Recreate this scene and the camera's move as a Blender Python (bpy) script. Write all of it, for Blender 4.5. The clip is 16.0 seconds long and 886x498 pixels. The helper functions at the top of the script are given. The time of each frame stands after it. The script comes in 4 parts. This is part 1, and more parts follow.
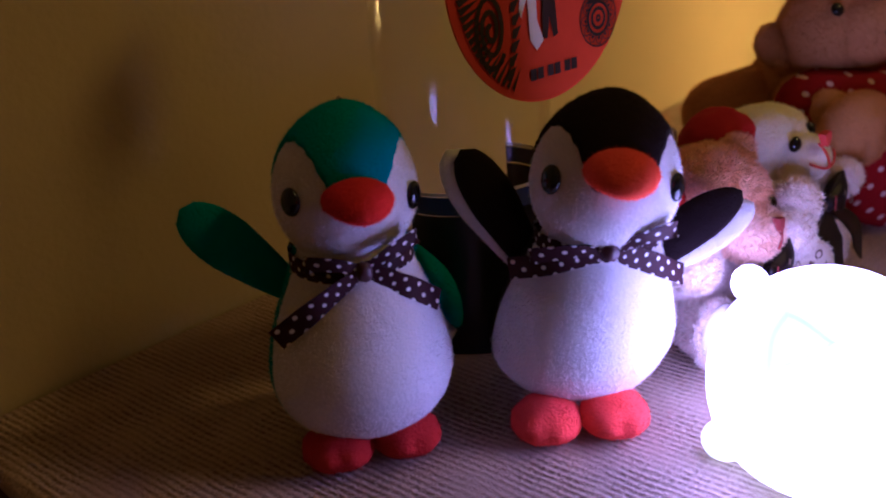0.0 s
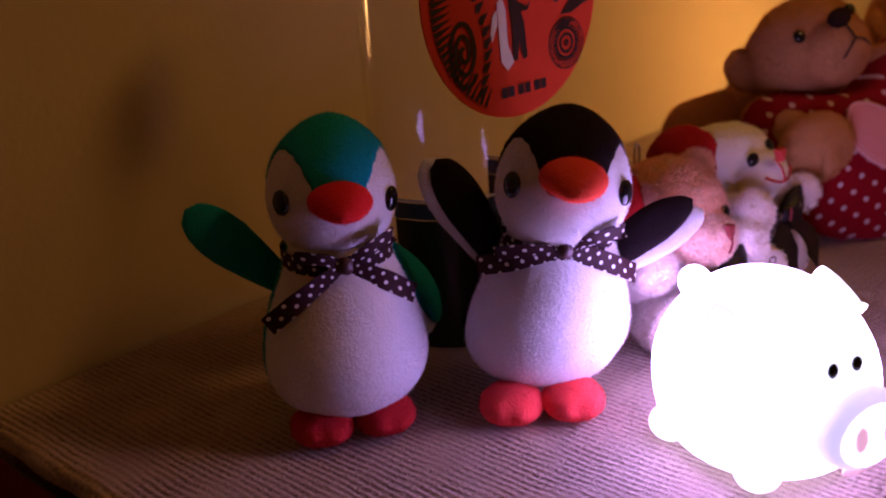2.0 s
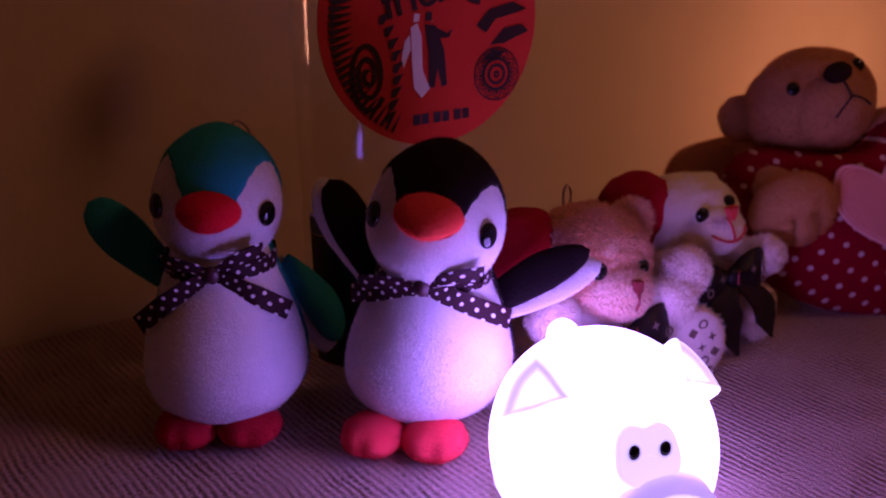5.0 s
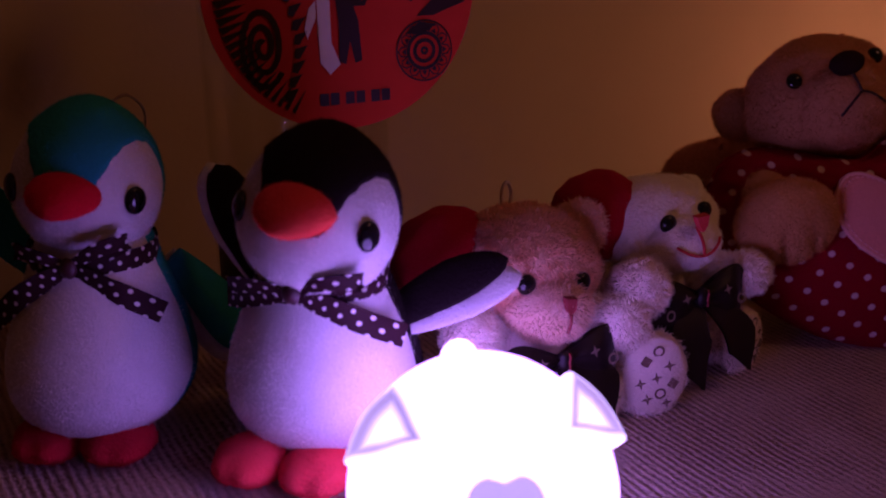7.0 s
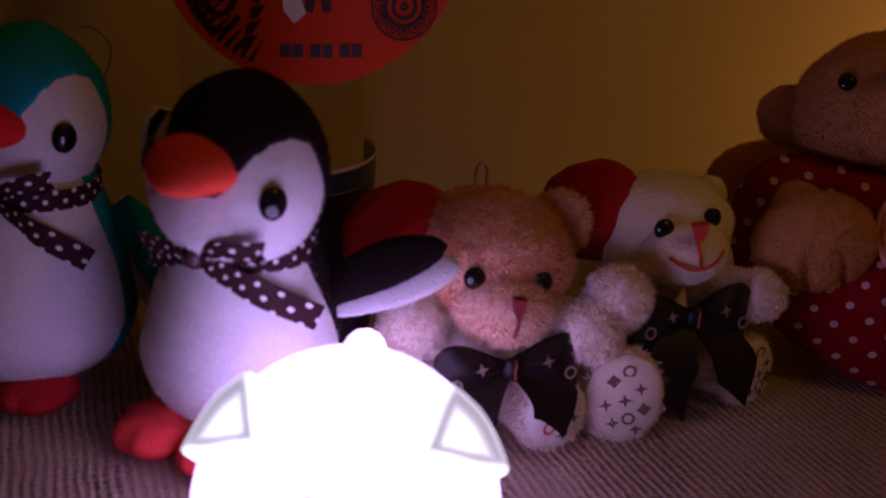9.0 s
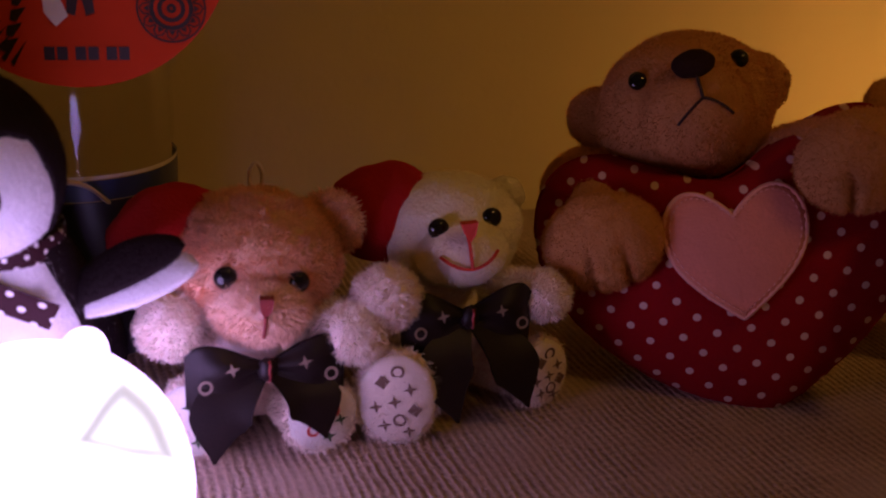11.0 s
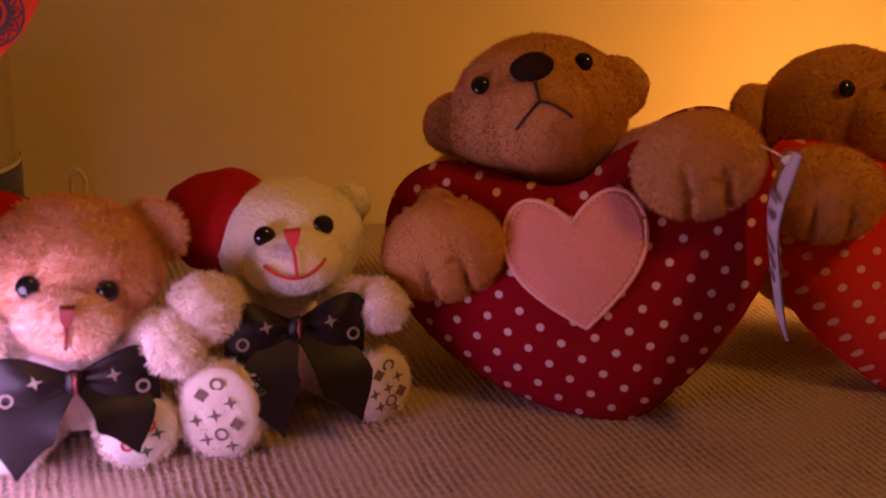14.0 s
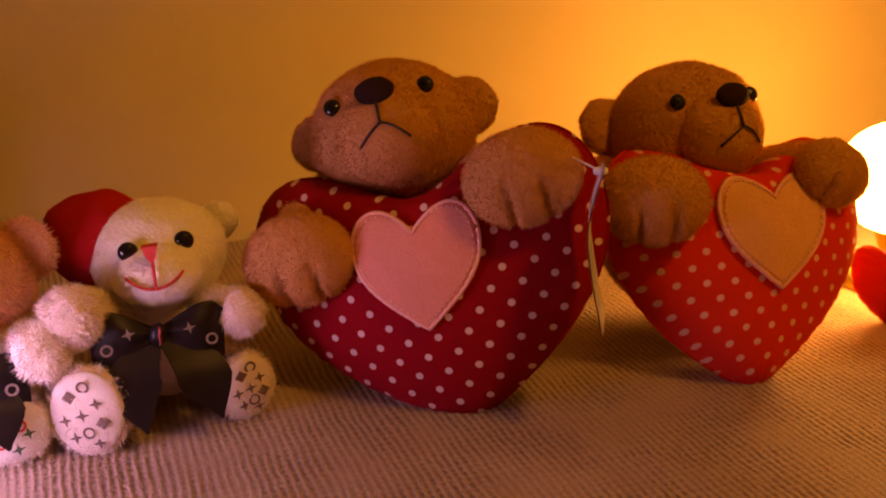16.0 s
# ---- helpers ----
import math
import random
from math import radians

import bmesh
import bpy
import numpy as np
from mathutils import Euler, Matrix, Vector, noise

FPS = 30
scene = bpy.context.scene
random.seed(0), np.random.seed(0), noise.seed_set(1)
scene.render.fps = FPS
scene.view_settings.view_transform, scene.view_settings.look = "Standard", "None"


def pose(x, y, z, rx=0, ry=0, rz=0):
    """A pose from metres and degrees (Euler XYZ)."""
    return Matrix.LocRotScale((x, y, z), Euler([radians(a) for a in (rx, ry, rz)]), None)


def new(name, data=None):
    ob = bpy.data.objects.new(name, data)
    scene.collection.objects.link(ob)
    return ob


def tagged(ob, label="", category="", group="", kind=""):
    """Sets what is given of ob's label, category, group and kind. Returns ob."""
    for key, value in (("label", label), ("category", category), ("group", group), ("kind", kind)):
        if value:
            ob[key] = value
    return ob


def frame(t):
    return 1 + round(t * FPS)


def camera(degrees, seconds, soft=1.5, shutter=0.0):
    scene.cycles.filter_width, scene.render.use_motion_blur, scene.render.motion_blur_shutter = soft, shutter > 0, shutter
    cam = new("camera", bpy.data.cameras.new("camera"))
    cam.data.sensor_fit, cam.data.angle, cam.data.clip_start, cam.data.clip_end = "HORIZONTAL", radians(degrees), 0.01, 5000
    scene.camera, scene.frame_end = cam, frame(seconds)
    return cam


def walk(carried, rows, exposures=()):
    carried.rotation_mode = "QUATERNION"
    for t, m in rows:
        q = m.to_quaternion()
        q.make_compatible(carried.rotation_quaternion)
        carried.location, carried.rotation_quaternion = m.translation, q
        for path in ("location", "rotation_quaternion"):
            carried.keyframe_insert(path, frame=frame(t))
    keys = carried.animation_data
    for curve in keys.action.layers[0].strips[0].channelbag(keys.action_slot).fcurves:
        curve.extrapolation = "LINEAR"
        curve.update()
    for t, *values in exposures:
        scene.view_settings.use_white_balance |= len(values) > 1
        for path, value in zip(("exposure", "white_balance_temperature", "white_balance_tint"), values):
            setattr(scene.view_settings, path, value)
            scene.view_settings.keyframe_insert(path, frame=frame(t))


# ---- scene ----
cam = camera(45.6, 16.0, soft=1.9)
cam.data.dof.use_dof, cam.data.dof.focus_distance, cam.data.dof.aperture_fstop = True, 0.45, 9.0
METRES, EYE, TILT, LEAN, TURN = 0.7, 0.2405, -21.6, 4.4, -49.0
ROWS = [
    (0.0, 0.0, 0.0, 0.0, 0.0, 0.0, -0.0),
    (0.5, 0.0073, -0.0277, -0.0016, -0.42, 0.67, 0.05),
    (1.0, 0.0107, -0.0321, -0.0012, -0.35, 0.89, -0.05),
    (1.5, 0.0261, -0.033, -0.0034, 0.21, 1.19, -0.2),
    (2.0, 0.0332, -0.0697, -0.0178, 1.44, 1.43, -0.64),
    (2.5, 0.0522, -0.1145, -0.0213, 1.76, 1.76, -1.94),
    (3.0, 0.0805, -0.1263, -0.0204, 4.27, 2.14, -2.87),
    (3.5, 0.1288, -0.1123, -0.009, 6.69, 2.38, -4.14),
    (4.0, 0.1604, -0.1014, -0.0091, 7.91, 1.89, -4.97),
    (4.5, 0.1932, -0.0722, 0.0002, 9.42, 1.32, -6.52),
    (7.0, 0.3086, 0.0836, 0.034, 16.11, 0.04, -10.28),
    (7.5, 0.3307, 0.1043, 0.0318, 17.74, -0.37, -11.8),
    (8.0, 0.3421, 0.1294, 0.0416, 22.0, -1.59, -14.21),
    (8.5, 0.3578, 0.1524, 0.048, 23.56, -2.72, -15.61),
    (9.0, 0.3865, 0.1783, 0.063, 24.64, -3.42, -16.73),
    (9.5, 0.4329, 0.1906, 0.0614, 24.51, -3.13, -16.37),
    (10.0, 0.4631, 0.2022, 0.0721, 24.88, -2.79, -16.5),
    (12.5, 0.5372, 0.2665, 0.1025, 25.72, -1.84, -15.9),
    (13.0, 0.5443, 0.2732, 0.0988, 25.8, -1.64, -16.07),
    (13.5, 0.5604, 0.2968, 0.0996, 25.83, -1.81, -16.13),
    (14.0, 0.5806, 0.29, 0.1101, 25.45, -1.51, -15.95),
    (14.5, 0.6101, 0.2753, 0.1074, 24.95, -1.15, -15.49),
    (15.0, 0.6374, 0.296, 0.1151, 25.6, -1.22, -14.92),
    (15.5, 0.6531, 0.2954, 0.1272, 25.75, -1.21, -14.59),
    (16.0, 0.6821, 0.279, 0.1359, 25.5, -1.11, -14.62),
]
EXPOSURES = [(0.0, 0.14, 4400, -20), (1.0, 0.15, 5000, -12), (2.0, 0.06, 5650, 12), (3.0, -0.02, 5450, 50), (4.7, -0.58, 5250, 80), (6.8, -1.42, 5350, 86), (8.0, -1.42, 5800, 36), (9.0, -1.34, 6050, 4), (10.2, -1.18, 6250, -1),
             (12.3, 0.18, 6250, -6), (14.0, 0.58, 7350, 12), (16.0, 0.87, 9200, 12)]
walk(cam, [(t, pose(0, 0, EYE, TILT, LEAN, TURN) @ pose(METRES * x, METRES * y, METRES * z, 90 + pitch, roll, yaw)) for t, x, y, z, yaw, pitch, roll in ROWS], EXPOSURES)

# ---- world and room light ----
world = bpy.data.worlds.new("evening")
world.use_nodes = True
world.node_tree.nodes["Background"].inputs[0].default_value = (0.9, 0.6, 0.35, 1)
world.node_tree.nodes["Background"].inputs[1].default_value = 0.01
scene.world = world
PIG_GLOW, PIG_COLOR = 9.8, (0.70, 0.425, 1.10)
LAMP_GLOW, LAMP_COLOR = 33.0, (1.0, 0.46, 0.12)
CEILING_GLOW, CEILING_COLOR = 36.0, (1.0, 0.46, 0.105)


# ---- materials ----
class Mat:
    """A small builder of node materials."""

    def __init__(self, name, rough=0.8, metal=0.0):
        self.m = bpy.data.materials.new(name)
        self.m.use_nodes = True
        self.t = self.m.node_tree
        self.b = self.t.nodes["Principled BSDF"]
        self.b.inputs["Roughness"].default_value = rough
        self.b.inputs["Metallic"].default_value = metal
        self.coord = self.t.nodes.new("ShaderNodeTexCoord")

    def put(self, socket, value):
        if hasattr(value, "links"):
            self.t.links.new(value, socket)
        else:
            socket.default_value = value

    def math(self, op, a, b=0.0, c=0.0):
        n = self.t.nodes.new("ShaderNodeMath")
        n.operation = op
        for s, v in zip(n.inputs, (a, b, c)):
            self.put(s, v)
        return n.outputs[0]

    def noise(self, scale, detail=3.0, where=None, rough=0.55):
        n = self.t.nodes.new("ShaderNodeTexNoise")
        n.inputs["Scale"].default_value = scale
        n.inputs["Detail"].default_value = detail
        n.inputs["Roughness"].default_value = rough
        self.put(n.inputs["Vector"], where or self.coord.outputs["Object"])
        return n.outputs["Fac"]

    def mix(self, fac, a, b):
        n = self.t.nodes.new("ShaderNodeMix")
        n.data_type = "RGBA"
        self.put(n.inputs[0], fac)
        for s, v in zip((n.inputs[6], n.inputs[7]), (a, b)):
            self.put(s, v if hasattr(v, "links") else (*v, 1))
        return n.outputs[2]

    def ramp(self, x, lo, hi):
        n = self.t.nodes.new("ShaderNodeMapRange")
        n.interpolation_type = "SMOOTHSTEP"
        self.put(n.inputs[0], x)
        n.inputs[1].default_value, n.inputs[2].default_value = lo, hi
        return n.outputs[0]

    def xyz(self, out=None):
        n = self.t.nodes.new("ShaderNodeSeparateXYZ")
        self.put(n.inputs[0], out or self.coord.outputs["Object"])
        return n.outputs

    def color(self, c):
        self.put(self.b.inputs["Base Color"], c if hasattr(c, "links") else (*c, 1))
        return self

    def bump(self, height, distance, strength=1.0):
        n = self.t.nodes.new("ShaderNodeBump")
        n.inputs["Distance"].default_value = distance
        n.inputs["Strength"].default_value = strength
        self.put(n.inputs["Height"], height)
        self.t.links.new(n.outputs[0], self.b.inputs["Normal"])
        return self

    def sheen(self, w, tint=(1, 1, 1)):
        self.b.inputs["Sheen Weight"].default_value = w
        self.b.inputs["Sheen Roughness"].default_value = 0.4
        self.b.inputs["Sheen Tint"].default_value = (*tint, 1)
        return self


def shade(c, k):
    return tuple(min(1.0, v * k) for v in c)


def plush(name, c, pile=0.0005, scale=800.0, sheen=0.2):
    m = Mat(name, 0.95)
    fine, broad = m.noise(scale, 4), m.noise(60, 3)
    mixed = m.mix(fine, shade(c, 0.78), shade(c, 1.12))
    m.color(m.mix(m.ramp(broad, 0.35, 0.7), shade(c, 0.9), mixed))
    m.bump(m.math("ADD", fine, m.math("MULTIPLY", m.noise(scale * 0.3, 3), 1.2)), pile)
    m.sheen(sheen, c)
    m.b.inputs["Specular IOR Level"].default_value = 0.15
    return m.m


def fur_mat(name, c):
    m = Mat(name, 0.9)
    g = m.t.nodes.new("ShaderNodeNewGeometry")
    tone = m.mix(g.outputs["Random Per Island"], shade(c, 0.92), shade(c, 1.16))
    m.color(tone)
    m.b.inputs["Specular IOR Level"].default_value = 0.15
    thin, both = m.t.nodes.new("ShaderNodeBsdfTranslucent"), m.t.nodes.new("ShaderNodeMixShader")
    m.put(thin.inputs[0], tone)
    both.inputs[0].default_value = 0.5
    m.t.links.new(m.b.outputs[0], both.inputs[1])
    m.t.links.new(thin.outputs[0], both.inputs[2])
    m.t.links.new(both.outputs[0], m.t.nodes["Material Output"].inputs[0])
    return m.m


def dotted(name, base, dot, dx, dz, r, uv=False, rough=0.85, pile=0.0003):
    """Cloth printed with staggered rows of round dots."""
    m = Mat(name, rough)
    if uv:
        x, z, _ = m.xyz(m.coord.outputs["UV"])
    else:
        x, _, z = m.xyz()
    x = m.math("ADD", x, m.math("MULTIPLY", m.math("SUBTRACT", m.noise(90), 0.5), 0.2 * r))
    best = None
    for ox, oz in ((0.0, 0.0), (0.5, 0.5)):
        fx = m.math("MULTIPLY", m.math("SUBTRACT", m.math("FRACT", m.math("ADD", m.math("DIVIDE", x, dx), 100 + ox)), 0.5), dx)
        fz = m.math("MULTIPLY", m.math("SUBTRACT", m.math("FRACT", m.math("ADD", m.math("DIVIDE", z, dz), 100 + oz)), 0.5), dz)
        d = m.math("SQRT", m.math("ADD", m.math("MULTIPLY", fx, fx), m.math("MULTIPLY", fz, fz)))
        best = d if best is None else m.math("MINIMUM", best, d)
    inside = m.math("SUBTRACT", 1.0, m.ramp(best, r * 0.8, r * 1.1))
    fine = m.noise(1400, 3)
    ground = m.mix(fine, shade(base, 0.75), shade(base, 1.15))
    m.color(m.mix(inside, ground, m.mix(fine, shade(dot, 0.85), dot)))
    m.bump(m.math("ADD", fine, m.math("MULTIPLY", m.noise(120, 2), 0.6)), pile)
    if rough > 0.6:
        m.sheen(0.05, base)
        m.b.inputs["Specular IOR Level"].default_value = 0.15
    return m.m


def plain(name, c, rough=0.5, metal=0.0, vary=0.12, scale=80.0, bump=0.0):
    m = Mat(name, rough, metal)
    n = m.noise(scale, 4)
    m.color(m.mix(n, shade(c, 1 - vary), shade(c, 1 + vary)))
    if bump:
        m.bump(m.noise(scale * 6, 4), bump)
    return m.m


def glowing(name, c, strength, base=(0.9, 0.9, 0.9), rough=0.35):
    m = Mat(name, rough)
    m.color(base)
    m.b.inputs["Emission Color"].default_value = (*c, 1)
    m.b.inputs["Emission Strength"].default_value = strength
    return m.m


WHITE_PLUSH = plush("white_plush", (0.78, 0.76, 0.76))
BLACK_PLUSH = plush("black_plush", (0.016, 0.009, 0.010), sheen=0.02)
TEAL_PLUSH = plush("teal_plush", (0.012, 0.29, 0.33), sheen=0.1)
RED_BEAK = plush("red_felt", (0.72, 0.02, 0.02), sheen=0.1)
CORAL_BEAK = plush("coral_felt", (0.95, 0.09, 0.05), sheen=0.2)
RED_FOOT = plush("red_foot_plush", (0.5, 0.02, 0.025), sheen=0.1)
CORAL_FOOT = plush("coral_foot_plush", (0.88, 0.065, 0.07), sheen=0.25)
NAP = {m: fur_mat(n, c) for m, n, c in ((WHITE_PLUSH, "white_nap", (0.84, 0.82, 0.82)), (BLACK_PLUSH, "black_nap", (0.018, 0.010, 0.011)), (TEAL_PLUSH, "teal_nap", (0.014, 0.32, 0.36)), (RED_BEAK, "red_nap", (0.76, 0.022, 0.022)), (CORAL_BEAK, "coral_nap", (0.96, 0.10, 0.055)), (RED_FOOT, "red_foot_nap", (0.54, 0.02, 0.025)), (CORAL_FOOT, "coral_foot_nap", (0.92, 0.08, 0.085)))}
EYE = plain("black_glass_eye", (0.006, 0.006, 0.007), rough=0.08, vary=0.0)
RIBBON_DARK = plain("dark_ribbon", (0.05, 0.014, 0.018), 0.45)
RIBBON = dotted("dotted_ribbon", (0.035, 0.010, 0.013), (0.85, 0.82, 0.8), 0.0070, 0.0074, 0.00098, uv=True, rough=0.65, pile=0.0001)
PEACH_FUR = plush("peach_terry", (0.80, 0.51, 0.35), pile=0.0009, scale=480, sheen=0.3)
PALE_PEACH = plush("pale_peach_terry", (0.88, 0.62, 0.48), pile=0.0009, scale=480, sheen=0.3)
PINK_FUR = plush("pale_pink_plush", (0.95, 0.80, 0.71), pile=0.001, scale=500, sheen=0.3)
CREAM_FUR = plush("cream_plush", (0.96, 0.88, 0.72), pile=0.001, scale=500, sheen=0.3)
TAN_FUR = plush("tan_plush", (0.62, 0.31, 0.115), pile=0.0011, scale=520, sheen=0.25)
HAT_RED = plush("red_felt_hat", (0.42, 0.012, 0.018), sheen=0.15)
THREAD_RED = plain("red_thread", (0.6, 0.05, 0.04), 0.7, scale=900)
THREAD_BROWN = plain("dark_brown_thread", (0.035, 0.014, 0.01), 0.7, scale=900)
NOSE_BROWN = plush("dark_brown_felt", (0.03, 0.012, 0.009), sheen=0.1)
THREAD_DULL = plain("dull_red_thread", (0.25, 0.03, 0.03), 0.7)
THIRD_RED = plush("bright_red_plush", (0.60, 0.03, 0.03))
SATIN = plain("dark_brown_satin", (0.012, 0.007, 0.007), 0.45, vary=0.3, scale=140, bump=0.0001)
for satin_node in SATIN.node_tree.nodes:
    if satin_node.type == "BSDF_PRINCIPLED":
        satin_node.inputs["Specular IOR Level"].default_value = 0.25
MOTIF = plain("grey_print", (0.22, 0.17, 0.13), 0.5)
SOLE_PRINT = plain("brown_print", (0.16, 0.10, 0.07), 0.8)
SOLE_CREAM = plush("cream_sole_cloth", (0.80, 0.70, 0.58), pile=0.0003, scale=1500, sheen=0.1)
SOLE_WHITE = plush("white_sole_cloth", (0.80, 0.77, 0.70), pile=0.0003, scale=1500, sheen=0.1)
LEAF_PRINT = plain("green_print", (0.06, 0.10, 0.05), 0.8)
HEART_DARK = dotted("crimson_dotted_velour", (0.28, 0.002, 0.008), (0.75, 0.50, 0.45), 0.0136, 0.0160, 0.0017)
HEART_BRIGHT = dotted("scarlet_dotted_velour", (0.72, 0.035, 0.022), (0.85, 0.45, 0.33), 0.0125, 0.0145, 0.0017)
PATCH_PINK = plush("pink_felt", (0.80, 0.31, 0.23), pile=0.0003, scale=700, sheen=0.1)
PATCH_PEACH = plush("peach_felt", (0.82, 0.42, 0.22), pile=0.0003, scale=700, sheen=0.1)
STITCH = plain("pink_stitching", (0.85, 0.42, 0.35), 0.7)
DISC_RED = plain("red_card", (0.62, 0.040, 0.004), 0.95, vary=0.08)
DISC_BLACK = plain("black_ink", (0.03, 0.012, 0.008), 0.5)
DISC_WHITE = plain("cream_ink", (0.8, 0.72, 0.6), 0.5)
CARD_WHITE = plain("white_card", (0.75, 0.72, 0.7), 0.5)
CORD = plain("pale_cord", (0.6, 0.5, 0.38), 0.8)
LABEL = plain("black_bottle_label", (0.012, 0.012, 0.016), 0.35, vary=0.4)
LABEL_BLUE = plain("navy_bottle_band", (0.03, 0.05, 0.14), 0.35)
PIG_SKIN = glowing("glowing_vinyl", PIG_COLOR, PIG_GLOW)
# Dimmer copy of the skin: shading round the snout put into the glow.
PIG_DIM = glowing("glowing_dim_vinyl", (0.80, 0.66, 1.0), PIG_GLOW * 0.085)
# Base and feet glow less than the body.
PIG_BASE = glowing("dim_vinyl_base", (0.76, 0.60, 1.0), PIG_GLOW * 0.22)

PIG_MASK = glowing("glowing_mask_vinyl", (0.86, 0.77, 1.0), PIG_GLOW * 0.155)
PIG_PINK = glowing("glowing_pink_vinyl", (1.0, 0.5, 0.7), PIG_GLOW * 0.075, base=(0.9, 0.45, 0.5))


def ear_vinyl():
    """Moulded ear: shading put into the glow, least halfway in from the rim."""
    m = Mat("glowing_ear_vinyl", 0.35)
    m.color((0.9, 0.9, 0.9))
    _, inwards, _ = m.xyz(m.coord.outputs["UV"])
    # Zero in the dim band, growing towards the rim and the middle.
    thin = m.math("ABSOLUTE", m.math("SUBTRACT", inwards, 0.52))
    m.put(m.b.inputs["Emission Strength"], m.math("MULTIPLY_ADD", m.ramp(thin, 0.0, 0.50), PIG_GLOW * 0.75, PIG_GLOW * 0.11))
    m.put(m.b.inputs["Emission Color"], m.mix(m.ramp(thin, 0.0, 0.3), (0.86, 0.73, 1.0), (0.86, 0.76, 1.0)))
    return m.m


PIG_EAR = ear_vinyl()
LAMP_SKIN = glowing("lit_glass_globe", LAMP_COLOR, LAMP_GLOW)
CEIL_SKIN = glowing("lit_ceiling_diffuser", CEILING_COLOR, CEILING_GLOW)
BRASS = plain("brass", (0.6, 0.42, 0.18), 0.3, 1.0)
WOOD = plain("dark_wood", (0.12, 0.06, 0.03), 0.5, vary=0.3, scale=12)
RED_CLOTH = plush("dark_red_throw", (0.16, 0.012, 0.014), pile=0.002, scale=200)
ROOM_PAINT = plain("cream_room_paint", (0.62, 0.52, 0.40), 0.85, scale=3, bump=0.0004)
CEIL_PAINT = plain("white_ceiling_paint", (0.75, 0.72, 0.66), 0.9, scale=3)
FLOOR_WOOD = plain("brown_floorboards", (0.2, 0.11, 0.06), 0.5, vary=0.3, scale=5)


def wall_mat():
    m = Mat("cream_wall_paint", 0.8)
    stain = m.noise(4, 4)
    m.color(m.mix(m.ramp(stain, 0.3, 0.75), (0.52, 0.425, 0.24), (0.60, 0.495, 0.285)))
    m.bump(m.math("ADD", m.noise(220, 4), m.math("MULTIPLY", m.noise(30, 3), 1.5)), 0.0003)
    return m.m


def cloth_mat():
    """Woven cover: ribs that run away from the room, each broken into uneven knots by the weft, worn flat in patches."""
    m = Mat("ribbed_cream_cloth", 0.95)
    x, y, z = m.xyz()
    wob = m.math("MULTIPLY", m.math("SUBTRACT", m.noise(24, 3), 0.5), 0.006)
    rib = m.math("SINE", m.math("MULTIPLY", m.math("ADD", x, wob), 2 * math.pi / 0.0036))
    weft = m.math("SINE", m.math("MULTIPLY", m.math("ADD", y, m.math("MULTIPLY", m.noise(300, 2), 0.009)), 2 * math.pi / 0.0042))
    worn = m.ramp(m.noise(24, 3), 0.34, 0.62)
    fine = m.noise(1100, 4, rough=0.7)
    knots = m.noise(330, 3)
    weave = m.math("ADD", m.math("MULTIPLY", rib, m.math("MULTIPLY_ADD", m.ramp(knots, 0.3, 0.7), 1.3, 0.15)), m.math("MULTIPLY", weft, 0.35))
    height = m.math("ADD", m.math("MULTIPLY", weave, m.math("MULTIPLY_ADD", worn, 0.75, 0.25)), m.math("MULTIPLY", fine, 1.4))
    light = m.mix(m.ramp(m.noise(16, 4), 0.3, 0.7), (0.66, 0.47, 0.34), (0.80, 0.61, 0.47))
    # Low parts of the weave go dark brown: groove shade put into the colour.
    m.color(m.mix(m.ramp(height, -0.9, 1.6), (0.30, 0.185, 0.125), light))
    m.bump(height, 0.0016)
    m.sheen(0.08)
    return m.m


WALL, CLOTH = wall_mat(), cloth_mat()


def clear_mat():
    """Thin clear plastic: see-through, with a gloss that grows towards the rim."""
    m = Mat("clear_plastic", 0.05)
    t = m.t
    clear, gloss, mix, lw = (t.nodes.new("ShaderNode" + k) for k in ("BsdfTransparent", "BsdfGlossy", "MixShader", "LayerWeight"))
    clear.inputs[0].default_value = (0.975, 0.975, 0.97, 1)
    gloss.inputs["Roughness"].default_value = 0.06
    lw.inputs[0].default_value = 0.13
    m.put(mix.inputs[0], m.math("MINIMUM", m.math("MULTIPLY_ADD", lw.outputs["Fresnel"], 0.25, 0.02), 0.09))
    t.links.new(clear.outputs[0], mix.inputs[1])
    t.links.new(gloss.outputs[0], mix.inputs[2])
    t.links.new(mix.outputs[0], t.nodes["Material Output"].inputs[0])
    return m.m


CLEAR = clear_mat()


# ---- building helpers ----
def link(name, bm, mat, parent=None, label="", smooth=True):
    me = bpy.data.meshes.new(name)
    for f in bm.faces:
        f.smooth = smooth
    bm.to_mesh(me)
    bm.free()
    for one in mat if isinstance(mat, (list, tuple)) else (mat,):
        me.materials.append(one)
    ob = new(name, me)
    if parent:
        ob.parent = parent
    if label:
        tagged(ob, label)
    return ob


def part(name, bm, mat, parent, label="", smooth=True):
    return link(name, bm, mat, parent, label, smooth)


def thing(name, m, label, category, group=""):
    ob = new(name)
    ob.empty_display_size = 0.02
    ob.matrix_world = m
    return tagged(ob, label, category, group)


def axes(origin, x, z):
    """A pose at origin whose x and z axes lie along the given ways."""
    x, z = Vector(x).normalized(), Vector(z)
    z = (z - x * z.dot(x)).normalized()
    y = z.cross(x)
    return Matrix.Translation(origin) @ Matrix((x, y, z)).transposed().to_4x4()


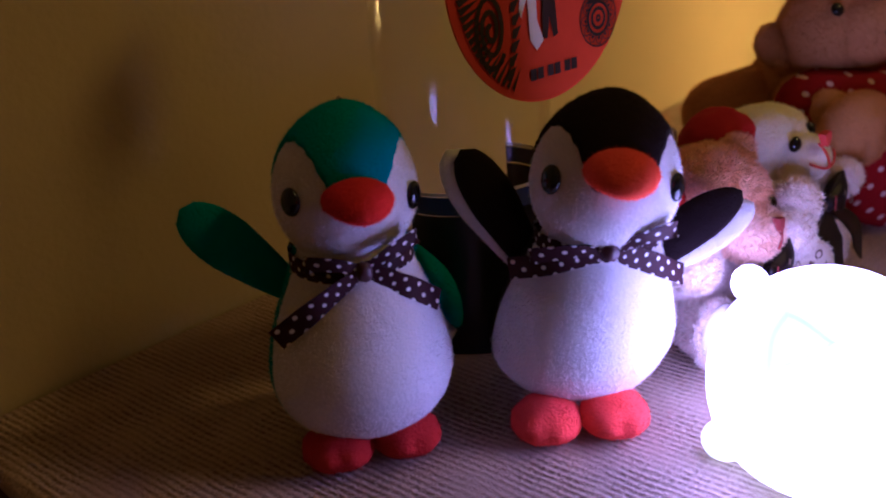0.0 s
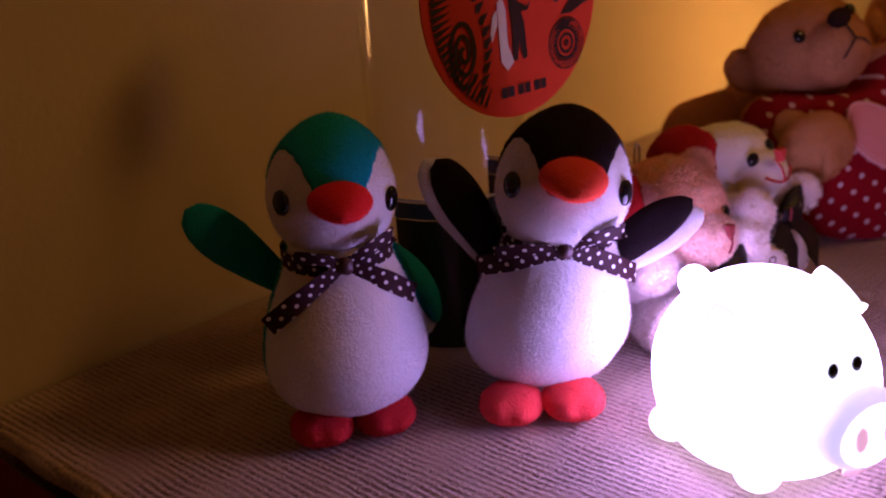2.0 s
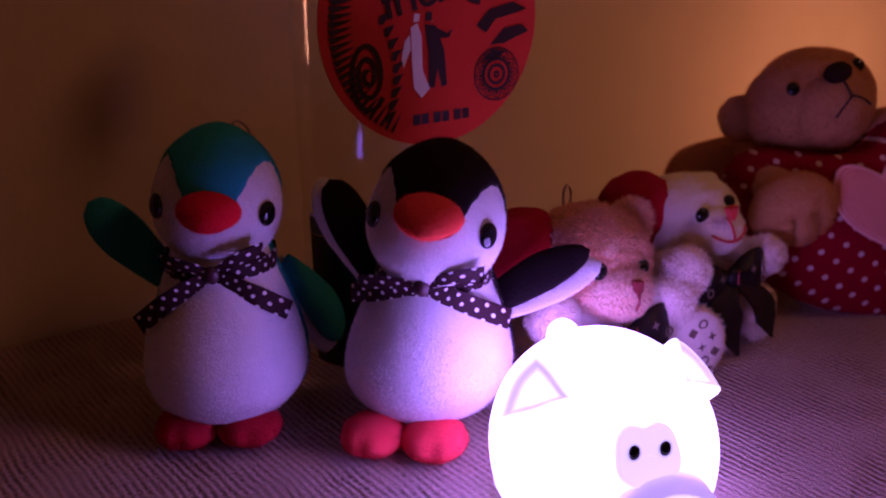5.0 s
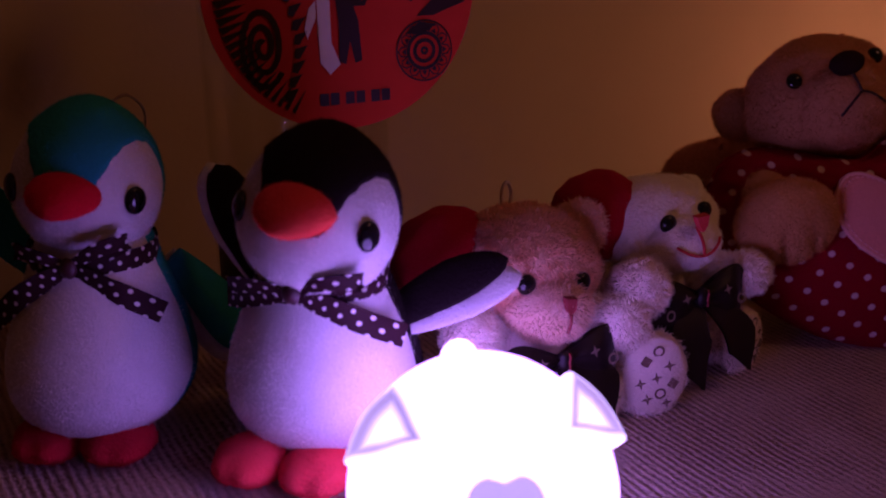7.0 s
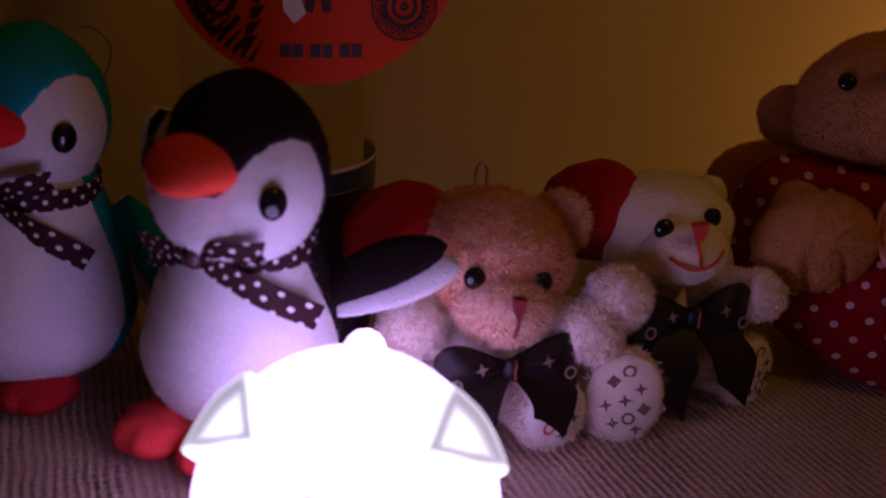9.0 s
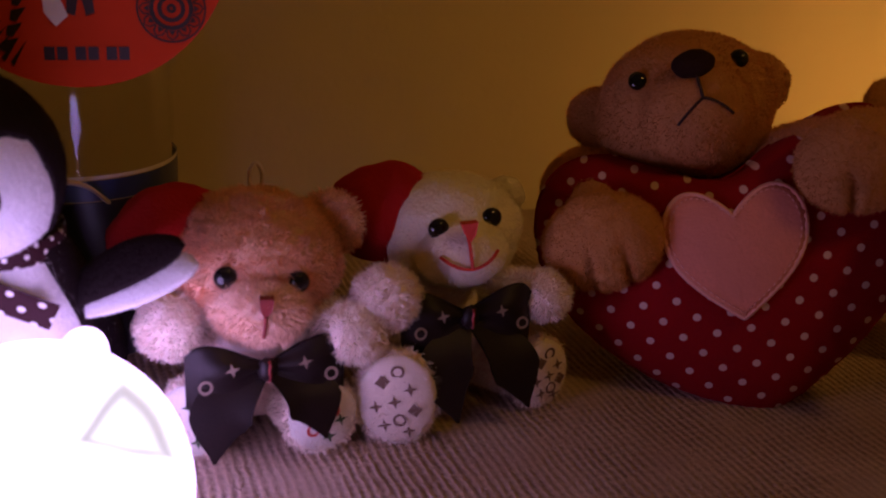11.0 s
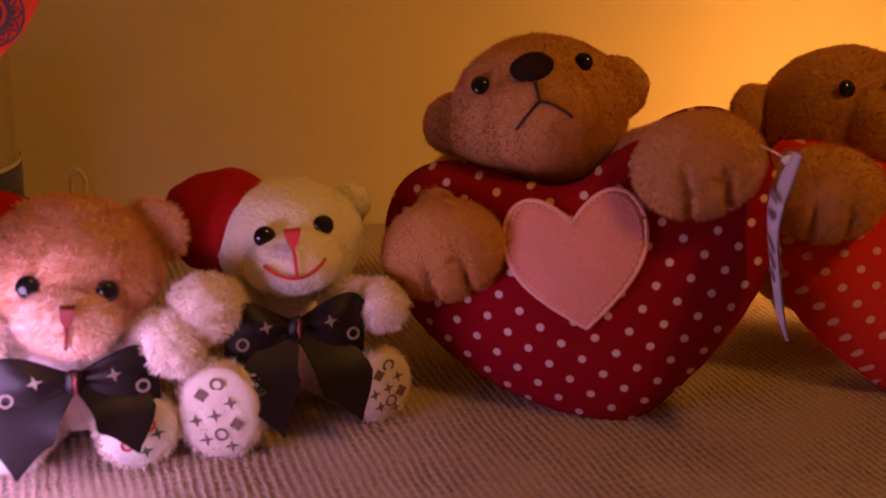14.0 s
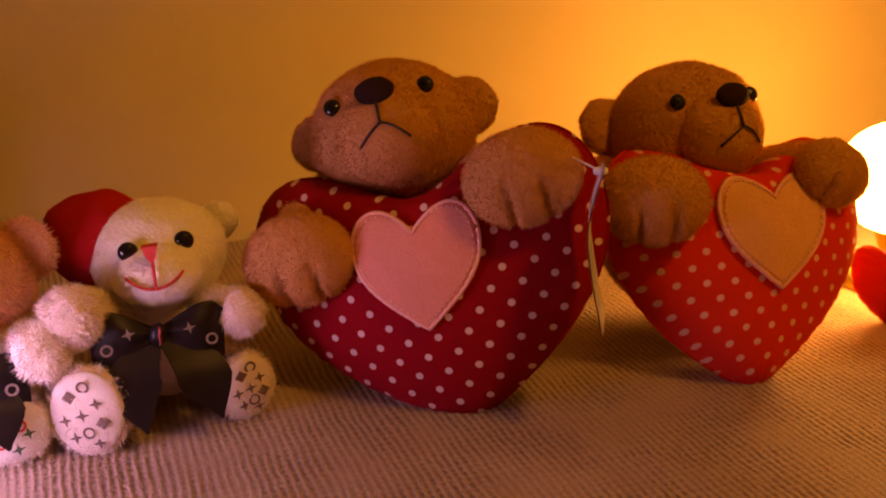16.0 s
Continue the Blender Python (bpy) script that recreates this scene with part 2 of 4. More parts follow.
def sheet(bm, f, nu, nv, close_u=False, mat=0, uv=None):
    """A grid of faces from f(u, v), u and v in 0..1."""
    cols = nu if close_u else nu + 1
    grid = [[bm.verts.new(f(i / nu, j / nv)) for i in range(cols)] for j in range(nv + 1)]
    layer = bm.loops.layers.uv.verify() if uv else None
    for j in range(nv):
        for i in range(nu):
            k = (i + 1) % cols
            face = bm.faces.new((grid[j][i], grid[j][k], grid[j + 1][k], grid[j + 1][i]))
            face.material_index = mat
            if uv:
                for loop, (a, b) in zip(face.loops, ((i, j), (i + 1, j), (i + 1, j + 1), (i, j + 1))):
                    loop[layer].uv = (a / nu * uv[0], b / nv * uv[1])
    return grid


def ell(bm, c, r, m=None, seg=32, rings=18, lump=0.0, power=1.0):
    """An ellipsoid, a little lumpy if asked."""
    c, turn = Vector(c), (m.to_3x3() if m else Matrix.Identity(3))
    off = random.random() * 50

    def f(u, v):
        a, b = u * 2 * math.pi, math.pi * (0.001 + 0.998 * v)
        p = Vector((math.sin(b) * math.cos(a), math.sin(b) * math.sin(a), math.cos(b)))
        k = 1 + lump * noise.noise(p * 2.2 + Vector((off, 0, 0)))
        return c + turn @ Vector((p.x * r[0] * k, p.y * r[1] * k, p.z * r[2] * k))
    sheet(bm, lambda u, v: f(1 - u, v), seg, rings, True)


def limb(bm, a, b, ra, rb, seg=20, rings=14, flat=1.0):
    """A soft limb from a to b, round at both ends."""
    a, b = Vector(a), Vector(b)
    way = b - a
    q = way.to_track_quat("Z", "Y").to_matrix()

    def f(u, v):
        s = -1 + 2 * v
        along = a + way * v
        rad = ra + (rb - ra) * v
        cap = math.sqrt(max(0.0, 1 - max(0.0, abs(s) - 0.35) ** 2 / 0.65 ** 2)) if abs(s) < 1 else 0.001
        along += way.normalized() * (s * rad * 0.55)
        t = u * 2 * math.pi
        return along + q @ Vector((math.cos(t) * rad * cap, math.sin(t) * rad * cap * flat, 0))
    sheet(bm, f, seg, rings, True)


def tube(bm, pts, r, seg=8):
    """A thin tube along points."""
    pts = [Vector(p) for p in pts]
    n = len(pts) - 1
    rings = []
    for i, p in enumerate(pts):
        way = pts[min(i + 1, n)] - pts[max(i - 1, 0)]
        q = way.to_track_quat("Z", "Y").to_matrix()
        rings.append([bm.verts.new(p + q @ Vector((math.cos(k * 2 * math.pi / seg) * r, math.sin(k * 2 * math.pi / seg) * r, 0))) for k in range(seg)])
    for a, b in zip(rings, rings[1:]):
        for k in range(seg):
            bm.faces.new((a[k], a[(k + 1) % seg], b[(k + 1) % seg], b[k]))
    bm.faces.new(rings[0][::-1])
    bm.faces.new(rings[-1])


def curve(pts, n=24):
    """A smooth line through points (Catmull-Rom)."""
    p = [Vector(q) for q in pts]
    p = [p[0] * 2 - p[1]] + p + [p[-1] * 2 - p[-2]]
    out = []
    spans = len(p) - 3
    for i in range(n + 1):
        s = i / n * spans
        k = min(int(s), spans - 1)
        t = s - k
        a, b, c, d = p[k:k + 4]
        out.append(0.5 * (2 * b + (c - a) * t + (2 * a - 5 * b + 4 * c - d) * t * t + (3 * b - a - 3 * c + d) * t ** 3))
    return out


def lathe(bm, profile, seg=48, mat=0):
    """A surface turned about z from (radius, height) pairs."""
    n = len(profile) - 1

    def f(u, v):
        r, z = profile[min(round(v * n), n)]
        a = -u * 2 * math.pi
        return Vector((r * math.cos(a), r * math.sin(a), z))
    sheet(bm, f, seg, n, True, mat)


def strip(bm, pts, widths, up, thick=0.0005, uv_len=None):
    """A ribbon along points: widths at each point, up the way of its width; carries uv in metres."""
    line = [Vector(p) for p in pts]
    n = len(line) - 1
    total = sum((b - a).length for a, b in zip(line, line[1:]))
    w = [widths] * (n + 1) if isinstance(widths, float) else widths

    def side(off):
        def f(u, v):
            i = round(v * n)
            way = (line[min(i + 1, n)] - line[max(i - 1, 0)]).normalized()
            upv = up(i / n) if callable(up) else Vector(up)
            across = (upv - way * upv.dot(way)).normalized()
            return line[i] + across * (u - 0.5) * w[i] + way.cross(across) * off
        return f
    sheet(bm, side(thick), 4, n, uv=(max(w), total))
    sheet(bm, side(-thick), 4, n, uv=(max(w), total))


def box(bm, lo, hi):
    made = bmesh.ops.create_cube(bm, size=1.0)["verts"]
    lo, hi = Vector(lo), Vector(hi)
    for v in made:
        v.co = Vector([(l + h) / 2 + c * (h - l) for l, h, c in zip(lo, hi, v.co)])
    return made


def soft_box(name, lo, hi, mat, bevel, parent=None, label=""):
    bm = bmesh.new()
    box(bm, lo, hi)
    bmesh.ops.bevel(bm, geom=bm.edges[:], offset=bevel, segments=3, profile=0.6, affect="EDGES")
    return link(name, bm, mat, parent, label, smooth=False)


def structure(ob, label, category):
    return tagged(ob, label, category, kind="structure")


# ---- room ----
WALL_Y = 0.462
X0, X1, Y0, Z0, Z1 = -1.6, 2.4, -2.6, -0.78, 1.75
structure(soft_box("wall_north", (X0, WALL_Y, Z0), (X1, WALL_Y + 0.1, Z1), WALL, 0.002), "cream painted plaster wall behind the soft toys", "wall")
structure(soft_box("wall_south", (X0, Y0 - 0.1, Z0), (X1, Y0, Z1), ROOM_PAINT, 0.002), "cream painted plaster wall", "wall")
structure(soft_box("wall_west", (X0 - 0.1, Y0, Z0), (X0, WALL_Y, Z1), ROOM_PAINT, 0.002), "cream painted plaster wall", "wall")
structure(soft_box("wall_east", (X1, Y0, Z0), (X1 + 0.1, WALL_Y, Z1), ROOM_PAINT, 0.002), "cream painted plaster wall", "wall")
structure(soft_box("floor", (X0, Y0, Z0 - 0.1), (X1, WALL_Y, Z0 - 0.003), FLOOR_WOOD, 0.002), "brown wooden room floor", "floor")
structure(soft_box("ceiling", (X0, Y0, Z1 + 0.003), (X1, WALL_Y, Z1 + 0.1), CEIL_PAINT, 0.002), "white painted ceiling", "ceiling")

lamp = thing("ceiling_light", pose(1.25, -0.95, Z1), "round white ceiling light, lit, on the ceiling", "ceiling light")
bm = bmesh.new()
lathe(bm, [(0.001, -0.012), (0.17, -0.012), (0.18, -0.006), (0.18, 0.0), (0.001, 0.0)])
part("base_plate", bm, BRASS, lamp)
bm = bmesh.new()
lathe(bm, [(0.001, -0.07), (0.06, -0.066), (0.11, -0.054), (0.15, -0.032), (0.165, -0.013)][::-1])
part("diffuser", bm, CEIL_SKIN, lamp, "lit white diffuser")

# ---- table and cloth ----
EDGE = 0.152
table = thing("side_table", pose(0.9, 0.12, Z0), "dark wooden low cabinet under a woven cloth", "cabinet")
soft = lambda n, lo, hi, m: soft_box(n, Vector(lo) - Vector((0.9, 0.12, Z0)), Vector(hi) - Vector((0.9, 0.12, Z0)), m, 0.003, table)
soft("top", (EDGE + 0.012, -0.21, -0.035), (1.7, 0.455, -0.005), WOOD)
soft("side_panel", (EDGE + 0.03, -0.19, Z0), (EDGE + 0.055, 0.45, -0.037), WOOD)
soft("side_panel", (1.64, -0.19, Z0), (1.665, 0.45, -0.037), WOOD)
soft("back_panel", (EDGE + 0.057, 0.43, Z0), (1.638, 0.445, -0.037), WOOD)


def edge_wave(y):
    """How the cover's left edge wanders."""
    return 0.007 * noise.noise(Vector((0, y * 12, 3))) + 0.003 * noise.noise(Vector((0, y * 45, 9)))


def cloth_at(u, v):
    """The cover: flat on the top, turned down over the left edge in a soft roll."""
    s = -0.013 + u * 1.573
    y = -0.225 + v * 0.683
    wob = edge_wave(y)
    z = 0.0007 * noise.noise(Vector((s * 9, y * 9, 0)))
    r = 0.008
    if s > 0:
        return Vector((EDGE + r + s + wob * max(0.0, 1 - s / 0.05), y, z))
    a = min(-s / r, math.pi / 2)
    x = EDGE + r - r * math.sin(a) + wob
    drop = r * (1 - math.cos(a)) + max(0.0, -s - r * math.pi / 2)
    return Vector((x, y, z * 0.3 - drop))


bm = bmesh.new()
sheet(bm, cloth_at, 420, 90)
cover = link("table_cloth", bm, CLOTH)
tagged(cover, "cream ribbed woven table cloth spread over the cabinet", "table cloth")



def throw_at(u, v):
    """A red throw: flat over the bed, drawn up against the cabinet's edge."""
    y = -1.2 + 1.64 * v
    x = -1.2 + 1.345 * u
    rise = max(0.0, (x - 0.06) / 0.085)
    fold = 0.012 * noise.noise(Vector((x * 6, y * 6, 2))) * (1 - rise)
    return Vector((x + edge_wave(y) * rise, y, -0.24 + fold + 0.234 * rise ** 2.2))


bm = bmesh.new()
sheet(bm, throw_at, 160, 70)
bed = link("red_throw", bm, RED_CLOTH)
tagged(bed, "dark red throw lying over a low bed", "blanket")
bed_base = soft_box("bed", (-1.2, -1.2, Z0), (0.125, 0.445, -0.26), WOOD, 0.02)
tagged(bed_base, "low bed under a dark red throw", "bed")

# ---- short pile for the soft toys ----
def fuzz(name, toy, obs, count, length, mat, seed):
    """Short pile standing on the given parts: one blade of two faces for each tuft."""
    rng = np.random.default_rng(seed)
    for ob in obs:
        me = ob.data
        co = np.array([v.co for v in me.vertices])
        tri = []
        for p in me.polygons:
            vs = list(p.vertices)
            tri += [(vs[0], vs[i], vs[i + 1]) for i in range(1, len(vs) - 1)]
        tri = np.array(tri)
        a, b, c = co[tri[:, 0]], co[tri[:, 1]], co[tri[:, 2]]
        nrm = np.cross(b - a, c - a)
        area = np.linalg.norm(nrm, axis=1)
        keep = area > 1e-12
        a, b, c, nrm, area = a[keep], b[keep], c[keep], nrm[keep], area[keep]
        nrm /= area[:, None]
        mid = co.mean(axis=0)
        n = int(count * area.sum() / 2 * 1e4)
        k = rng.choice(len(area), n, p=area / area.sum())
        u, v = rng.random(n), rng.random(n)
        flip = u + v > 1
        u[flip], v[flip] = 1 - u[flip], 1 - v[flip]
        p = a[k] + (b[k] - a[k]) * u[:, None] + (c[k] - a[k]) * v[:, None]
        w = nrm[k]
        out = np.sign(((p - mid) * w).sum(axis=1))[:, None]
        w = w * np.where(out == 0, 1, out)
        tuft = np.floor(p / (length * 1.3) + rng.uniform(0, 0.35, (n, 3))).astype(np.int64)
        mixed = (tuft[:, 0] * 73856093) ^ (tuft[:, 1] * 19349663) ^ (tuft[:, 2] * 83492791)
        comb = np.stack([np.sin(mixed * k) for k in (0.7311, 1.3177, 2.1713)], axis=1)
        lean = rng.normal(0, 0.32, (n, 3)) + 0.65 * comb + np.array((0, 0, -0.35))
        d = w + lean
        d /= np.linalg.norm(d, axis=1)[:, None]
        side = np.cross(d, rng.normal(0, 1, (n, 3)))
        side /= np.linalg.norm(side, axis=1)[:, None] + 1e-9
        ln = length * rng.uniform(0.5, 1.2, n)[:, None]
        wd = length * 0.11
        verts = np.stack((p - w * 0.0003 - side * wd, p - w * 0.0003 + side * wd, p + d * ln), axis=1).reshape(-1, 3)
        mesh = bpy.data.meshes.new(name)
        mesh.from_pydata(verts.tolist(), [], np.arange(3 * n).reshape(-1, 3).tolist())
        mesh.materials.append(mat)
        f = new(name, mesh)
        f.parent = ob
        tagged(f, kind="stuff")


# ---- plush penguins ----
HEAD_R = (0.0278, 0.0270, 0.0335)
BODY = [(0.004, 0.0080), (0.020, 0.0095), (0.0295, 0.0150), (0.0355, 0.0230), (0.0380, 0.0320), (0.0374, 0.0420), (0.0348, 0.0530), (0.0312, 0.0640), (0.0272, 0.0740), (0.0240, 0.0830), (0.0205, 0.0940)]


def body_r(z):
    for (r0, z0), (r1, z1) in zip(BODY, BODY[1:]):
        if z <= z1:
            k = (z - z0) / (z1 - z0)
            return r0 + (r1 - r0) * max(0.0, k)
    return BODY[-1][0]


def smooth_r(z):
    return (body_r(z - 0.004) + 2 * body_r(z) + body_r(z + 0.004)) / 4


def turn_about(a, r, z, grow=0.0):
    """A point at angle a from the front (-y), positive towards +x."""
    return Vector(((r + grow) * math.sin(a), -(r + grow) * math.cos(a), z))


def head_at(th, ph, grow=0.0, HEAD_Z=0.1125):
    rx, ry, rz = HEAD_R
    k = 1 + 0.10 * math.exp(-((th - 1.95) / 0.42) ** 2 - (ph / 0.8) ** 2) + 0.07 * math.exp(-((th - 1.75) / 0.5) ** 2 - ((abs(ph) - 1.2) / 0.6) ** 2) - 0.03 * math.exp(-((th - 0.6) / 0.4) ** 2)
    return Vector(((rx * k + grow) * math.sin(th) * math.sin(ph), -(ry * k + grow) * math.sin(th) * math.cos(ph), HEAD_Z + (rz * k + grow) * math.cos(th)))


def cap_edge(ph):
    """How far down the dark cap reaches at an angle from the front."""
    a = abs(math.degrees(ph))
    knots = [(0, 90), (20, 88), (29, 74), (42, 62), (56, 55), (72, 53), (90, 57), (101, 80), (112, 118), (125, 150), (180, 155)]
    for (a0, t0), (a1, t1) in zip(knots, knots[1:]):
        if a <= a1:
            k = (a - a0) / (a1 - a0)
            k = k * k * (3 - 2 * k)
            return radians(t0 + (t1 - t0) * k)
    return radians(155)


def wing(toy, root, tip, normal, width, dark, shift, taper=0.0):
    """A flat flipper: a dark face and a white lining that shows as a rim."""
    root, tip, n = Vector(root), Vector(tip), Vector(normal).normalized()
    way = (tip - root)
    n = (n - way.normalized() * n.dot(way.normalized())).normalized()
    side = way.normalized().cross(n)

    def layer(push, slide, grow, thick):
        def f(u, v):
            t = u * 2 * math.pi
            prof = (0.50 + 0.50 * min(1.0, v / 0.55) ** 0.8) * math.sqrt(max(0.0, 1 - max(0.0, (v - 0.62) / 0.38) ** 2.2))
            prof = max(prof * (1 - taper * v), 0.01)
            bend = n * (0.004 * math.sin(v * 2.6))
            return root + way * (v * (1.0 + grow)) + n * push + side * slide * v ** 0.5 + bend + side * math.cos(t) * (width / 2 + 0.001 * (grow > 0)) * prof + n * math.sin(t) * thick * prof ** 0.5
        return f
    bm = bmesh.new()
    sheet(bm, layer(0.0016, 0.0, 0.0, 0.0026), 24, 20, True)
    w = part("wing", bm, dark, toy)
    bm = bmesh.new()
    sheet(bm, layer(-0.0018 - 0.25 * abs(shift), shift, 0.04 if shift else -0.06, 0.0026 + 0.10 * abs(shift)), 24, 20, True)
    part("lining", bm, WHITE_PLUSH, w, "white plush underside")


def ribbon(toy, knot, middle, tails, loops):
    """A dotted ribbon round the neck, tied in a bow: two tails and two loops, each given by its end."""
    knot, middle = Vector(knot), Vector(middle)
    bm = bmesh.new()
    pts = [middle + turn_about(a, 0.0252, 0.0004 * math.sin(3 * a)) for a in [i / 48 * 2 * math.pi for i in range(49)]]
    strip(bm, pts, 0.0078, (0, 0, 1), 0.0004)
    tie = part("ribbon", bm, RIBBON, toy, "dark brown ribbon with white dots")
    for end in tails:
        e = Vector(end)
        away = ((knot + e) / 2 - middle) * Vector((1, 1, 0))
        mid = (knot + e) / 2 + away.normalized() * 0.0055
        near = knot + (mid - knot) * 0.45 + Vector((0, -0.001, 0.0006))
        bm = bmesh.new()
        strip(bm, curve([knot, near, mid, e], 24), [0.0052 + 0.0038 * min(1.0, i / 8) for i in range(25)], (0.35 if e.x < 0 else -0.35, -0.20, 1), 0.0003)
        part("tail", bm, RIBBON, tie)
    for end in loops:
        e = Vector(end)
        mid = (knot + e) / 2
        ring = curve([knot, mid + Vector((0, -0.0045, 0.0026)), e, mid + Vector((0, 0.0025, -0.0018)), knot], 28)
        bm = bmesh.new()
        strip(bm, ring, [0.0034 + 0.0036 * math.sin(math.pi * i / 28) for i in range(29)], Vector((0, -0.3, 1)), 0.0003)
        part("loop", bm, RIBBON, tie)
    bm = bmesh.new()
    ell(bm, knot + Vector((0, -0.0012, 0)), (0.0035, 0.0028, 0.0042), seg=14, rings=8, lump=0.2)
    part("knot", bm, RIBBON_DARK, tie)


def penguin(m, label, dark, beak_mat, foot_mat, wings, knot, tails, loops, head_off, tilt=0.0, stout=1.0, HEAD_Z=0.1125, big=1.0, beak_z=0.000, beak_w=0.0145, beak_y=0.0, feet=(0.0, -0.0235), eye_th=91):
    toy = thing("penguin_toy", m, label, "soft toy", "plush penguins in a row")

    def lean(z):
        """How far the body's middle has moved over towards the head at a height."""
        k = max(-0.012, z - 0.036) / (HEAD_Z - 0.036)
        return Vector((head_off[0] * k, head_off[1] * k, 0))
    bm = bmesh.new()
    sheet(bm, lambda u, v: turn_about(-u * 2 * math.pi, stout * smooth_r(0.0092 + v * 0.082) * (0.02 + 0.98 * min(1, v / 0.03)) * (1 + 0.015 * noise.noise(Vector((math.cos(u * 6.283), math.sin(u * 6.283), v * 4)))), 0.0092 + v * 0.082) + lean(0.0092 + v * 0.082), 64, 48, True)
    part("body", bm, WHITE_PLUSH, toy, "plump white plush belly")
    bm = bmesh.new()

    def back(u, v):
        z = 0.013 + v * 0.077
        lim = radians(82 + 8 * math.sin(v * math.pi))
        a = lim + u * (2 * math.pi - 2 * lim)
        edge = min(1.0, min(u, 1 - u) * 16)
        return turn_about(-a, stout * smooth_r(z), z, -0.0006 + 0.0016 * math.sqrt(edge)) + lean(z)
    sheet(bm, back, 48, 32)
    part("back", bm, dark, toy, "dark plush back")
    turn = Matrix.Translation((*head_off, HEAD_Z)) @ pose(0, 0, 0, 0, tilt, 0) @ Matrix.Scale(big, 4) @ Matrix.Translation((0, 0, -HEAD_Z))
    bm = bmesh.new()
    sheet(bm, lambda u, v: turn @ head_at(0.002 + v * 3.0, u * 2 * math.pi - math.pi, 0.0, HEAD_Z), 64, 40, True)
    head = part("head", bm, WHITE_PLUSH, toy)
    bm = bmesh.new()

    def cap(u, v):
        ph = math.pi - u * 2 * math.pi
        lim = cap_edge(ph)
        return turn @ head_at(0.002 + v * lim, ph, -0.0005 + 0.0016 * min(1.0, (1 - v) * 14) ** 0.5, HEAD_Z)
    sheet(bm, lambda u, v: cap(1 - u, v), 96, 40, True)
    part("cap", bm, dark, head, "dark plush cap running down to the beak")
    bm = bmesh.new()

    def bill(u, v):
        a, b = u * 2 * math.pi, math.pi * (0.001 + 0.998 * v)
        x, y, z = math.sin(b) * math.cos(a), math.cos(b), math.sin(b) * math.sin(a)
        lip = 1 - 0.16 * y
        droop = -0.004 * max(0, y) ** 2
        return turn @ Vector((x * beak_w * lip, -0.0262 - beak_y - y * 0.0135, HEAD_Z + beak_z + z * 0.0082 * (1 - 0.10 * y) + droop + 0.0010 * (1 - x * x)))
    sheet(bm, bill, 36, 20, True)
    part("beak", bm, beak_mat, toy)
    for s in (-1, 1):
        p = turn @ head_at(radians(eye_th), s * radians(54), 0.0003, HEAD_Z)
        out = (p - turn @ Vector((0, 0, HEAD_Z))).normalized()
        bm = bmesh.new()
        ell(bm, (0, 0, 0), (0.0047, 0.0058, 0.0027), seg=24, rings=14)
        bmesh.ops.transform(bm, matrix=Matrix.Translation(p) @ out.to_track_quat("Z", "Y").to_matrix().to_4x4(), verts=bm.verts)
        part("eye", bm, EYE, toy, "glossy black bead eye")
    for (root, tip, normal, width, shift) in wings:
        wing(toy, root, tip, normal, width, dark, shift, 0.45 if shift > 0.004 else 0.0)
    for s in (-1, 1):
        bm = bmesh.new()
        def foot(u, v):
            a, b = u * 2 * math.pi, math.pi * (0.001 + 0.998 * v)
            x, y, z = math.sin(b) * math.cos(a), math.sin(b) * math.sin(a), math.cos(b)
            notch = 1 - 0.15 * math.exp(-((x - s * 0.12) / 0.22) ** 2) * max(0.0, -y) ** 2
            k = 1 + 0.07 * noise.noise(Vector((x * 2 + s * 5, y * 2, z * 2)))
            return Vector((feet[0] + s * 0.0142 + x * 0.0148 * k, feet[1] + y * 0.0170 * notch * k, 0.0092 + z * 0.0092 * k * (1 - 0.18 * max(0, -y))))
        sheet(bm, lambda u, v: foot(1 - u, v), 36, 22, True)
        part("foot", bm, foot_mat, toy)
    ribbon(toy, knot, lean(0.085) + Vector((0, 0, 0.0845)), tails, loops)
    for k, ob in enumerate([o for o in toy.children_recursive if o.data.materials[0] in NAP]):
        fuzz("nap", toy, [ob], 150, 0.0012, NAP[ob.data.materials[0]], 60 + k)
    return toy


teal_penguin = penguin(pose(0.2677, 0.299, 0, 0, 0, -33), "teal and white plush penguin with red beak and dotted ribbon", TEAL_PLUSH, RED_BEAK, RED_FOOT,
        [((-0.0235, 0.018, 0.066), (-0.0635, 0.032, 0.104), (-0.2, -1, 0.5), 0.023, 0.0), ((0.0265, 0.020, 0.074), (0.0500, 0.034, 0.028), (0.8, -0.5, 0.3), 0.024, 0.004)],
        (0.001, -0.0225, 0.0850), [(-0.0355, -0.0150, 0.0590), (0.0325, -0.0125, 0.0625)], [(0.0235, -0.0205, 0.0950), (-0.0205, -0.0200, 0.0905)],
        (0.0018, 0.0050), tilt=6, stout=1.01, HEAD_Z=0.1120, beak_z=0.0015, beak_w=0.0138, beak_y=0.0020, feet=(-0.0030, -0.0205))
